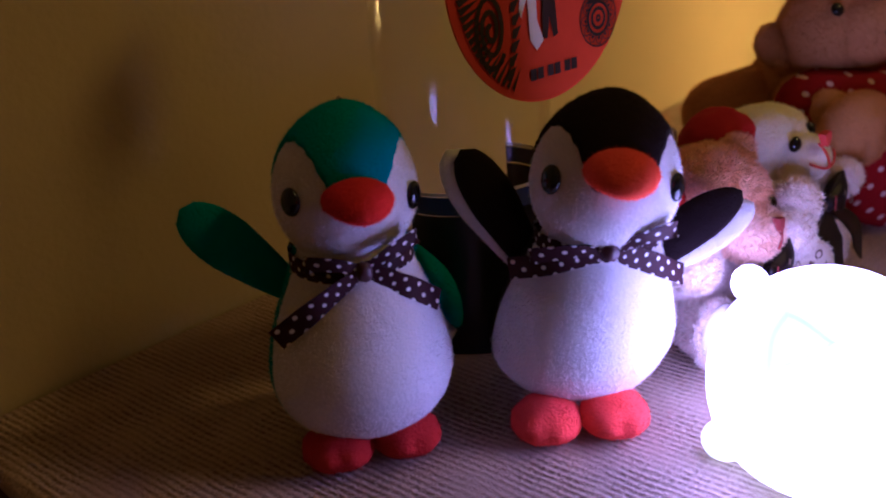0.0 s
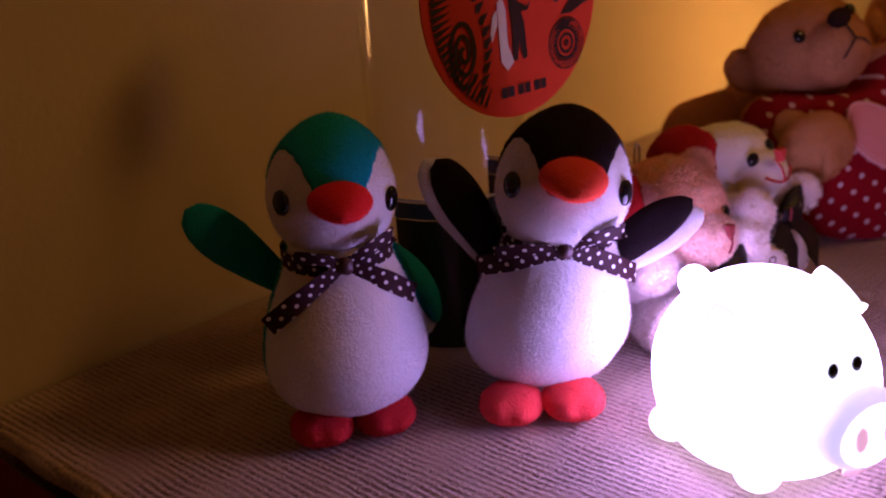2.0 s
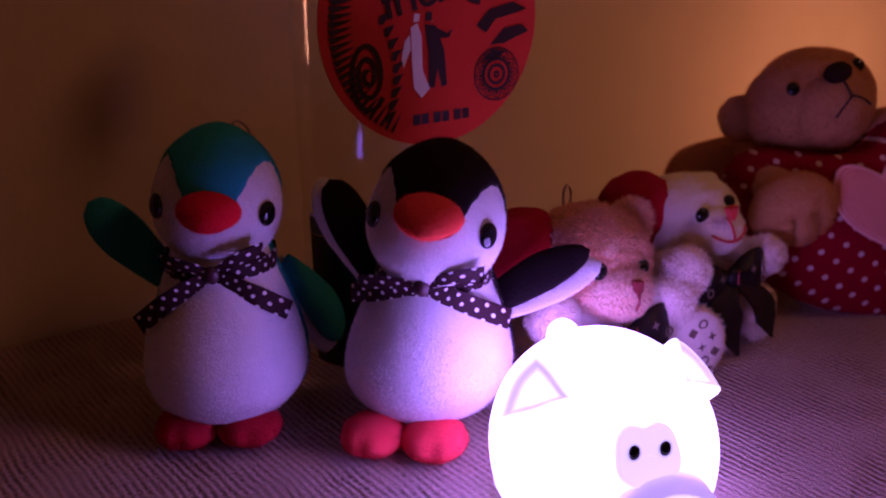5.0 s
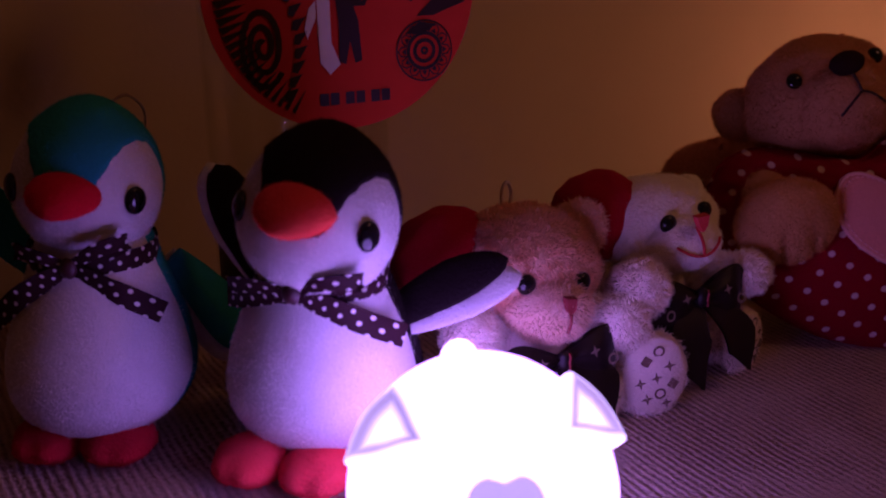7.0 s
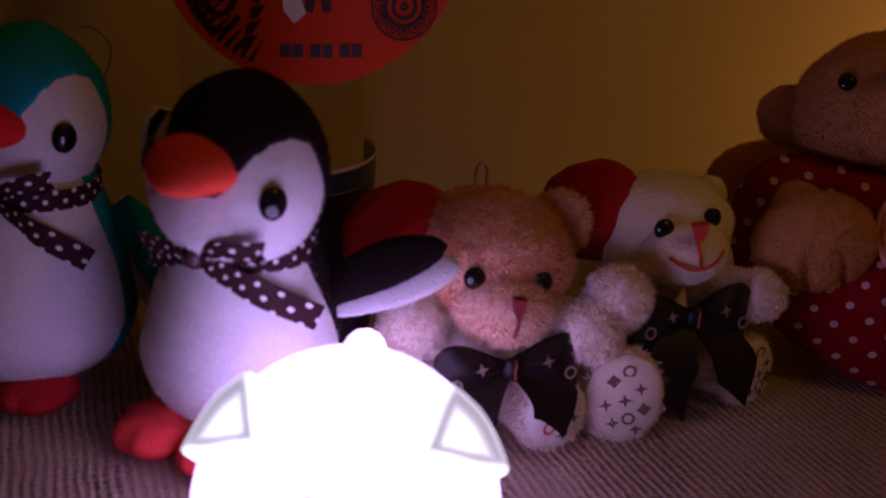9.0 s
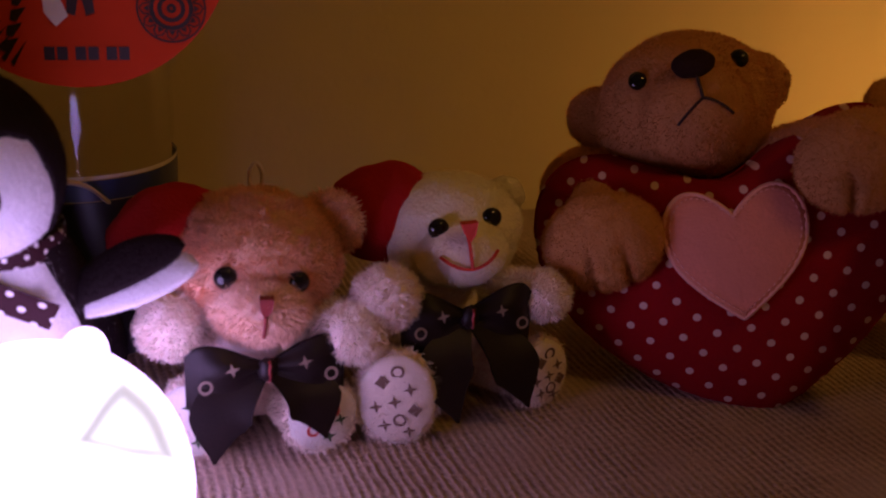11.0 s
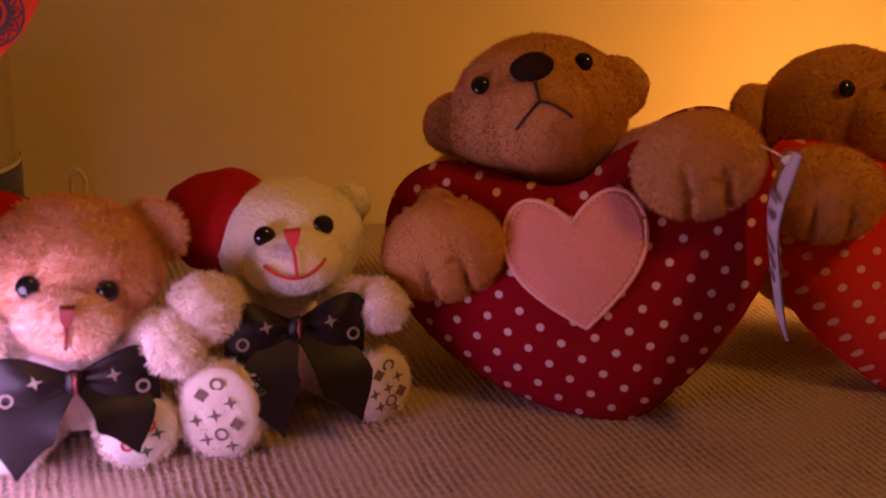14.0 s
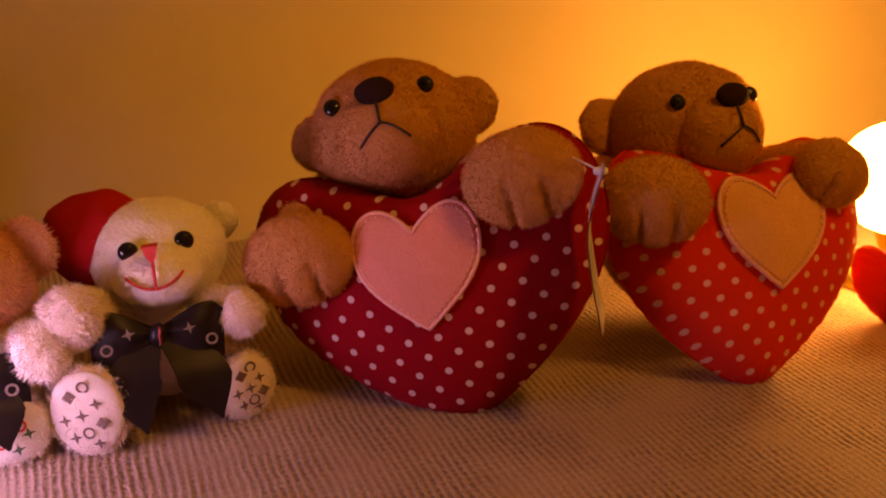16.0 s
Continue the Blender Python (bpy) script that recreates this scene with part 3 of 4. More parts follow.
black_penguin = penguin(pose(0.342, 0.238, 0, 0, 0, -46), "black and white plush penguin with coral beak and dotted ribbon", BLACK_PLUSH, CORAL_BEAK, CORAL_FOOT,
        [((-0.019, 0.005, 0.064), (-0.0470, 0.0135, 0.117), (0.1, -1, 0.3), 0.0205, -0.0045), ((0.030, 0.003, 0.0635), (0.0735, 0.0145, 0.0855), (0.05, -0.7, 0.75), 0.026, 0.0060)],
        (0.0056, -0.0385, 0.0865), [(-0.0315, -0.0165, 0.0735), (0.0400, -0.0165, 0.0640)], [(0.0315, -0.0375, 0.0925), (-0.0240, -0.0290, 0.0830)],
        (0.0085, -0.0160), tilt=9, stout=1.04, HEAD_Z=0.1092, big=1.02, beak_z=0.0090, beak_w=0.0140, beak_y=0.0010, feet=(-0.0065, -0.0295), eye_th=86)

# ---- glowing pig lamp ----
pig = thing("pig_night_light", pose(0.3495, 0.1305, 0, 0, 0, -22), "round white vinyl pig night light, lit, on the cloth", "night light")


def pig_skin(d, grow=0.0):
    """The pig's skin in a direction from its middle: an egg, longer than wide, fuller and flat below."""
    d = Vector(d).normalized()
    if d.z < 0:
        flat = math.hypot(d.x, d.y)
        full = max(1e-6, flat) ** 0.45 / max(1e-6, flat)
        return Vector((d.x * full * (0.0440 + grow), d.y * full * (0.0485 + grow), 0.0365 + d.z * (0.0355 + grow)))
    return Vector((d.x * (0.0440 + grow), d.y * (0.0485 + grow), 0.0365 + d.z * (0.0450 + grow)))


def pig_at(az, el, grow=0.0):
    """az from the front, positive towards +x; el above the middle."""
    return pig_skin((math.cos(el) * math.sin(az), -math.cos(el) * math.cos(az), math.sin(el)), grow)


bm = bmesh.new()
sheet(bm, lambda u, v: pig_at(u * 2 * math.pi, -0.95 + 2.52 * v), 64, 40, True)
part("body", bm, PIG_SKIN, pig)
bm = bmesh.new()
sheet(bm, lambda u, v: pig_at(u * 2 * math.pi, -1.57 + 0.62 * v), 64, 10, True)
part("base", bm, PIG_BASE, pig, "dimly glowing vinyl base")


def smooth3(t):
    t = max(0.0, min(1.0, t))
    return t * t * (3 - 2 * t)


def way_of(az, el):
    az, el = radians(az), radians(el)
    return Vector((math.cos(el) * math.sin(az), -math.cos(el) * math.cos(az), math.sin(el)))


for s in (-1, 1):
    for y in (-0.026, 0.030):
        bm = bmesh.new()
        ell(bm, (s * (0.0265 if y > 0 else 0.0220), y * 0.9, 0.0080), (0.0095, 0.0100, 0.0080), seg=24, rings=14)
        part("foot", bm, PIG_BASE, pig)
    corners = [way_of(s * 88, 57), way_of(s * 80, 20), way_of(s * 43, 47)]
    heart = (corners[0] + corners[1] + corners[2]) / 3

    def ear_edge(u):
        """A triangle with rounded corners; the third corner, the ear's tip, is its sharpest."""
        t = u % 1.0 * 3
        k, f = int(t) % 3, t - int(t)
        p = corners[k].lerp(corners[(k + 1) % 3], f)
        q = heart + (p - heart).normalized() * (corners[0] - heart).length * 0.78
        near_tip = max(0.0, 1 - (p - corners[2]).length / 0.45)
        return p.lerp(q, 0.34 * (1 - near_tip))

    def ear_at(u, k, lift):
        p = ear_edge(u)
        d = heart + (p - heart) * k
        free = smooth3((p - corners[2]).length / 0.55)
        return pig_skin(d, lift * (0.30 + 0.70 * free))

    def ear_shape(u, v):
        levels = [(1.12, -0.0015), (1.08, 0.0020), (1.02, 0.0046), (0.94, 0.0060), (0.85, 0.0060), (0.74, 0.0050), (0.62, 0.0038), (0.48, 0.0030), (0.32, 0.0026), (0.16, 0.0025), (0.01, 0.0025)]
        k, lift = levels[round(v * 10)]
        return ear_at(u if s < 0 else 1 - u, k, lift)
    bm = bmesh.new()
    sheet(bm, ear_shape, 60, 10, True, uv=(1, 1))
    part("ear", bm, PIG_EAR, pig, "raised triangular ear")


def mask(u, v):
    """A low pad with two round tops that carries the eyes."""
    t = u * 2 * math.pi
    x, z = math.cos(t), math.sin(t)
    x, z = math.copysign(abs(x) ** 0.7, x), math.copysign(abs(z) ** 0.7, z)
    if z > 0:
        z *= 1 - 0.18 * math.exp(-(x / 0.3) ** 2)
    k = [1.06, 1.0, 0.9, 0.82, 0.01][round(v * 4)]
    lift = [-0.002, 0.0012, 0.0024, 0.0018, 0.0016][round(v * 4)]
    return pig_at(-0.02 + x * k * 0.30, 0.430 + z * k * 0.25, lift)


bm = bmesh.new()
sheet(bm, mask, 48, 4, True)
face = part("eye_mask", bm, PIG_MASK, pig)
for s in (-1, 1):
    bm = bmesh.new()
    e = pig_at(-0.02 + s * 0.140, 0.460, 0.0022)
    ell(bm, e, (0.0023, 0.0015, 0.0031), seg=14, rings=8)
    part("eye", bm, EYE, face, "small black eye")


def muzzle_ring(u, v):
    t = -u * 2 * math.pi
    r, y = [(0.0205, -0.034), (0.0205, -0.045), (0.0200, -0.051), (0.0185, -0.0545), (0.0160, -0.0560)][round(v * 4)]
    return Vector((0.0040 + r * math.cos(t), y, 0.0325 + r * 0.80 * math.sin(t)))


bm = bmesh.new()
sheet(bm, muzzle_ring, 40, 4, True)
snout = part("snout", bm, PIG_DIM, pig, "round protruding snout")
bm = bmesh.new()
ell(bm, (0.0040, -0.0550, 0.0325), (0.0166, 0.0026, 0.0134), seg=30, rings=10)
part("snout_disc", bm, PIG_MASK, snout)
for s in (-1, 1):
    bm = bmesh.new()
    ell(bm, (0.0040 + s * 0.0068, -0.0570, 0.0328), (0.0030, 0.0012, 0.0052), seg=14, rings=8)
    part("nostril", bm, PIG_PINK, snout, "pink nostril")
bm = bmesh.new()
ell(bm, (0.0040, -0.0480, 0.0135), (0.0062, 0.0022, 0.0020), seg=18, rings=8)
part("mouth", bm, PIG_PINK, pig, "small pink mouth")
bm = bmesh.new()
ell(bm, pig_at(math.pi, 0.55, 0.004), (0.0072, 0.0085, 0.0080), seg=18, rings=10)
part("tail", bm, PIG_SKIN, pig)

# ---- small bears with red hats ----
SOLE_SHAPES = [(-0.4, 0.5, 0), (0.35, 0.35, 1), (-0.05, 0.05, 1), (-0.55, -0.1, 1), (0.5, -0.15, 0), (0.1, -0.4, 2), (-0.3, -0.55, 1), (0.0, 0.75, 2), (0.35, -0.7, 1)]


def small_print(bm, m, kind, size):
    """A plain printed motif: a square frame, a four-pointed star or a ring, lying on the plane of m."""
    if kind == 2:
        for k in range(14):
            a, b = k / 14 * 6.2832, (k + 1) / 14 * 6.2832
            q = [Vector((math.cos(t) * r, math.sin(t) * r, 0)) * size for t, r in ((a, 0.62), (b, 0.62), (b, 1.0), (a, 1.0))]
            bm.faces.new([bm.verts.new(m @ p) for p in q])
    else:
        n = 8
        pts = [Vector((math.cos(k / n * 6.2832 + 0.2), math.sin(k / n * 6.2832 + 0.2), 0)) * size * (1.1 if k % 2 == 0 else (0.36 if kind else 0.75)) for k in range(n)]
        bm.faces.new([bm.verts.new(m @ p) for p in pts])


def bow(toy, c, half, high, tails, n):
    """A satin bow: two full loops, a knot and two pointed tails."""
    c, n = Vector(c), Vector(n).normalized()
    for s in (-1, 1):
        bm = bmesh.new()

        def f(u, v):
            t = u * 2 * math.pi
            w = v ** 0.8
            fold = 0.0012 * math.sin(5 * t) * (1 - v)
            hgt = high * (0.16 + 0.84 * math.sin(min(1.0, v * 1.05) * 1.9) * 0.95)
            end = math.sqrt(max(0.0, 1 - max(0.0, v - 0.75) ** 2 / 0.0625))
            end = max(end, 0.35)
            return c + Vector((s * half * w, 0, -0.10 * high * v)) + Vector((0, 0, 1)) * math.sin(t) * hgt * 0.5 * (0.7 + 0.3 * end) + n * (math.cos(t) * 0.0055 * (0.25 + 0.75 * math.sin(math.pi * min(1, v + 0.05))) * end + fold + 0.001)
        sheet(bm, f, 32, 18, True)
        lobe = part("bow_loop", bm, SATIN, toy, "dark satin bow loop with pale printed motifs")
        bm = bmesh.new()
        for k, (a, b) in enumerate(((0.45, 0.12), (0.78, -0.22))):
            m = axes(c + Vector((s * half * a, 0, high * b * 0.6)) + n * 0.0072, (1, 0, 0), n)
            small_print(bm, m, 2 if k == 1 else 1, 0.0026)
        part("print", bm, MOTIF, lobe, "pale printed motif", smooth=False)
    for end, mid in tails:
        bm = bmesh.new()
        line = curve([c + n * 0.001, mid, end], 16)
        strip(bm, line, [0.004 + 0.018 * min(1.0, i / 7) if i < 10 else max(0.001, 0.022 * (16 - i) / 6.2) for i in range(17)], (1, 0.1, 0.25 if end[0] < c.x else -0.25), 0.0005)
        part("bow_tail", bm, SATIN, toy)
    bm = bmesh.new()
    ell(bm, c + n * 0.004, (0.0036, 0.003, 0.0046), seg=14, rings=10, lump=0.25)
    part("bow_knot", bm, SATIN, toy)
    bm = bmesh.new()
    tube(bm, [c + n * 0.0072 + Vector((0.0004 * (k % 2), 0, 0.004 - 0.002 * k)) for k in range(5)], 0.0006, 6)
    part("bow_thread", bm, THREAD_DULL, toy, "dull red binding thread")


def small_bear(origin, label, head_mat, fur, muzzle_mat, head_c, head_r, roll, yaw, hat_c, hat_r, hat_tip, paws, soles, sole_mat, bow_c, bow_half, bow_high, bow_tails, eyes, smile, ears, paw_r, blade, nose_z, muzzle_k, push):
    o = Vector(origin)
    toy = thing("bear_toy", Matrix.Translation(o), label, "soft toy", "small bears with red hats")
    L = lambda p: Vector(p) - o
    furry = []
    bm = bmesh.new()
    ell(bm, L((o.x, o.y + 0.008, 0.030)), (0.024, 0.020, 0.0290), lump=0.06)
    furry.append(part("body", bm, fur, toy))
    turn = pose(0, 0, 0, 0, roll, yaw)
    hm = Matrix.Translation(L(head_c)) @ turn
    bm = bmesh.new()
    ell(bm, (0, 0, 0), head_r, seg=48, rings=30, lump=0.06)
    bmesh.ops.transform(bm, matrix=hm, verts=bm.verts)
    head = part("head", bm, head_mat, toy)
    bm = bmesh.new()
    mz, mr = muzzle_k
    ell(bm, (0, -head_r[1] * 0.70 - push / 2, head_r[2] * mz), (head_r[0] * mr, head_r[1] * 0.52 + push / 2, head_r[2] * mr * 0.93), seg=36, rings=22, lump=0.05)
    bmesh.ops.transform(bm, matrix=hm, verts=bm.verts)
    muzzle = part("muzzle", bm, muzzle_mat, toy)
    furry += [head, muzzle]
    for e in ears:
        bm = bmesh.new()
        ell(bm, e, (0.0125 if e[2] > 0.01 else 0.0085, 0.0055, 0.0125 if e[2] > 0.01 else 0.0095), pose(0, 0, 0, 10, 20, -20), seg=24, rings=14, lump=0.1)
        bmesh.ops.transform(bm, matrix=hm, verts=bm.verts)
        furry.append(part("ear", bm, head_mat, toy))
    for p in eyes:
        bm = bmesh.new()
        ell(bm, L(p), (0.0043, 0.0030, 0.0043), seg=20, rings=12)
        part("eye", bm, EYE, toy, "glossy black bead eye")
    fy = -head_r[1] * 1.235 - 0.0012 - push
    bm = bmesh.new()
    w = 1.0 if smile else 0.75
    pts = [(-0.0032 * w, 0.0045), (0.0032 * w, 0.0045), (0.0020, 0.0), (0.0, -0.0030), (-0.0020, 0.0)]
    zc = nose_z
    fr = [bm.verts.new(Vector((x, fy + 0.0002 + 0.10 * abs(z), zc + z))) for x, z in pts]
    bk = [bm.verts.new(v.co + Vector((0, 0.004, 0))) for v in fr]
    bm.faces.new(fr)
    for i in range(5):
        bm.faces.new((fr[i], bk[i], bk[(i + 1) % 5], fr[(i + 1) % 5]))
    bmesh.ops.transform(bm, matrix=hm, verts=bm.verts)
    part("nose", bm, THREAD_RED if smile else THREAD_DULL, toy, "red stitched nose", smooth=False)

    def on_muzzle(x, z):
        r = (head_r[0] * mr, head_r[1] * 0.52 + push / 2, head_r[2] * mr * 0.93)
        dz = z - head_r[2] * mz
        k = max(0.0, 1 - (x / r[0]) ** 2 - (dz / r[2]) ** 2)
        return hm @ Vector((x, -head_r[1] * 0.70 - push / 2 - r[1] * math.sqrt(k) - 0.0016, z))
    bm = bmesh.new()
    low = zc - 0.0138
    tube(bm, [on_muzzle(0, zc - 0.002 - k / 8 * (0.0115 if smile else 0.008)) for k in range(9)], 0.0007)
    if smile:
        tube(bm, [on_muzzle(-0.0115 + k / 12 * 0.0230, low + 0.0050 * ((k - 6) / 6) ** 2) for k in range(13)], 0.00065)
    part("mouth", bm, THREAD_RED if smile else THREAD_DULL, toy, "red stitched mouth line")
    bm = bmesh.new()
    tipv = L(hat_tip)
    hc = L(hat_c)
    ell(bm, hc, hat_r, seg=36, rings=22, lump=0.10)
    limb(bm, hc, tipv, min(hat_r) * 0.75, min(hat_r) * 0.35)
    part("hat", bm, HAT_RED, toy, "soft red felt hat")
    for s, p, r in zip((-1, 1), paws, paw_r):
        bm = bmesh.new()
        sh = Vector((s * 0.017, 0.004, 0.044))
        limb(bm, sh, L(p), 0.0085, r * 0.92)
        ell(bm, L(p), (r * 1.0, r * 0.95, r * 1.0), seg=24, rings=14, lump=0.12)
        furry.append(part("arm", bm, fur, toy))
    for s, (p, wx, wz, n, prints) in zip((-1, 1), soles):
        p, n = L(p), Vector(n).normalized()
        hip = Vector((s * 0.013, 0.006, 0.014))
        bm = bmesh.new()
        limb(bm, hip, p - n * 0.010, 0.0125, min(wx, wz) * 0.92)
        q = axes(p - n * 0.0055, n.cross(Vector((0, 0, 1))) * -1, Vector((0, 0, 1)))
        ell(bm, p - n * 0.0065, (wx, 0.0065, wz), q, seg=28, rings=16, lump=0.05)
        leg = part("leg", bm, fur, toy)
        furry.append(leg)
        bm = bmesh.new()
        ell(bm, p - n * 0.0032, (wx * 0.93, 0.0046, wz * 0.93), q, seg=28, rings=16)
        sole = part("sole", bm, sole_mat, leg, "printed cloth sole")
        ax, az = q.to_3x3() @ Vector((1, 0, 0)), q.to_3x3() @ Vector((0, 0, 1))
        front = q.to_3x3() @ Vector((0, -1, 0))
        for kind_set, mat in prints:
            bm = bmesh.new()
            for x, z, kind in kind_set:
                k = math.sqrt(max(0.0, 1 - x * x * 0.86 - z * z * 0.86))
                spot = p - n * 0.0032 + ax * x * wx * 0.86 + az * z * wz * 0.86 + front * (0.0046 * k + 0.0004)
                small_print(bm, axes(spot, ax, front), kind, 0.0027)
            bmesh.ops.recalc_face_normals(bm, faces=bm.faces)
            part("print", bm, mat, sole, smooth=False)
    bow(toy, L(bow_c), bow_half, bow_high, [(L(e), L(m)) for e, m in bow_tails], (0, -1, 0.15))
    if blade:
        for mats, obs in blade(toy, furry):
            fuzz("fur", toy, obs, mats[1], mats[2], mats[0], mats[3])
    return toy


PALE_BLADE = fur_mat("pale_peach_pile", (0.90, 0.66, 0.52))
PEACH_BLADE, PINK_BLADE, CREAM_BLADE, TAN_BLADE = fur_mat("peach_pile", (0.84, 0.54, 0.37)), fur_mat("pink_pile", (0.97, 0.84, 0.75)), fur_mat("cream_pile", (0.98, 0.91, 0.75)), fur_mat("tan_pile", (0.66, 0.34, 0.13))

mono = [(SOLE_SHAPES, SOLE_PRINT)]
flowers = [([(0.2, 0.3, 2), (-0.4, -0.2, 2)], THREAD_RED), ([(0.45, 0.0, 1), (-0.1, 0.55, 1), (0.1, -0.5, 1), (-0.55, 0.3, 1)], LEAF_PRINT)]
peach_bear = small_bear((0.430, 0.222, 0), "peach terry teddy bear with a red hat and dark satin bow", PEACH_FUR, PINK_FUR, PALE_PEACH,
           (0.431, 0.226, 0.0688), (0.0312, 0.0280, 0.0258), 6, -5, (0.404, 0.243, 0.0720), (0.0260, 0.0230, 0.0225), (0.386, 0.255, 0.064),
           ((0.397, 0.214, 0.050), (0.462, 0.197, 0.047)),
           (((0.402, 0.199, 0.017), 0.0150, 0.0160, (-0.25, -1, 0.25), flowers), ((0.449, 0.190, 0.0165), 0.0145, 0.0150, (0.1, -1, 0.25), flowers)), SOLE_WHITE,
           (0.428, 0.195, 0.0385), 0.029, 0.027, [((0.4065, 0.182, 0.0085), (0.4110, 0.187, 0.026)), ((0.4475, 0.182, 0.0130), (0.4430, 0.187, 0.028))],
           ((0.4155, 0.2015, 0.0715), (0.4410, 0.1990, 0.0685)), False, [(0.0275, 0.004, 0.0150)], (0.0122, 0.0116),
           lambda toy, f: [((PEACH_BLADE, 230, 0.0031, 1), [f[1], f[3]]), ((PALE_BLADE, 230, 0.0028, 5), [f[2]]), ((PINK_BLADE, 220, 0.0029, 2), f[4:])], -0.0055, (-0.40, 0.58), 0.0045)
small_bear((0.512, 0.232, 0), "cream pink teddy bear with a red hat and dark satin bow", CREAM_FUR, PINK_FUR, CREAM_FUR,
           (0.513, 0.237, 0.0706), (0.0305, 0.0260, 0.0238), -5, -7, (0.4895, 0.250, 0.0755), (0.0240, 0.0215, 0.0212), (0.480, 0.262, 0.070),
           ((0.475, 0.201, 0.058), (0.543, 0.204, 0.051)),
           (((0.4765, 0.189, 0.0205), 0.0165, 0.0200, (-0.35, -1, 0.25), mono), ((0.545, 0.200, 0.0175), 0.0130, 0.0155, (0.25, -1, 0.25), mono)), SOLE_CREAM,
           (0.508, 0.201, 0.0475), 0.027, 0.029, [((0.5000, 0.184, 0.0100), (0.4965, 0.190, 0.031)), ((0.5310, 0.187, 0.0110), (0.5240, 0.190, 0.031))],
           ((0.4995, 0.2130, 0.0795), (0.5225, 0.2155, 0.0815)), True, [(0.0285, 0.016, 0.0060)], (0.0125, 0.0100),
           lambda toy, f: [((PINK_BLADE, 220, 0.0029, 3), f[4:]), ((CREAM_BLADE, 130, 0.0014, 4), f[1:4])], 0.0104, (-0.10, 0.62), 0.0055)

# ---- heart bears ----
def heart2(t, full=1.95):
    """A heart's outline, one unit wide, tip down."""
    w = math.sin(t)
    return 0.5 * math.copysign(abs(w) ** full, w), (13 * math.cos(t) - 4.2 * math.cos(2 * t) - 2 * math.cos(3 * t) - 0.8 * math.cos(4 * t)) / 32


def soft_heart(t, spread=0.27):
    """The outline with its tip and notch rounded off."""
    pts = [heart2(t + spread * (k / 4 - 1), 1.58) for k in range(9)]
    return sum(p[0] for p in pts) / 9 * 1.06, sum(p[1] for p in pts) / 9 * 1.05


def pillow_point(u, v, width, thick, seed, tall=1.04):
    """A stuffed heart: round in the middle, heart-shaped at the seam."""
    t = -u * 2 * math.pi
    s = math.sin(math.pi * v)
    x, z = soft_heart(t)
    z -= 0.02
    k = s ** 0.9
    rad, ang = math.hypot(x, z), math.atan2(x, z)
    rad = 0.44 + (rad - 0.44) * k ** 1.3
    bulge = thick * math.cos(math.pi * v)
    wrinkle = 0.0012 * noise.noise(Vector((x * 14, z * 14, seed))) * s + 0.0010 * k ** 8 * math.sin(t * 46)
    return Vector((math.sin(ang) * rad * width * k, -bulge * (1 - 0.12 * s) - wrinkle, math.cos(ang) * rad * width * tall * k))


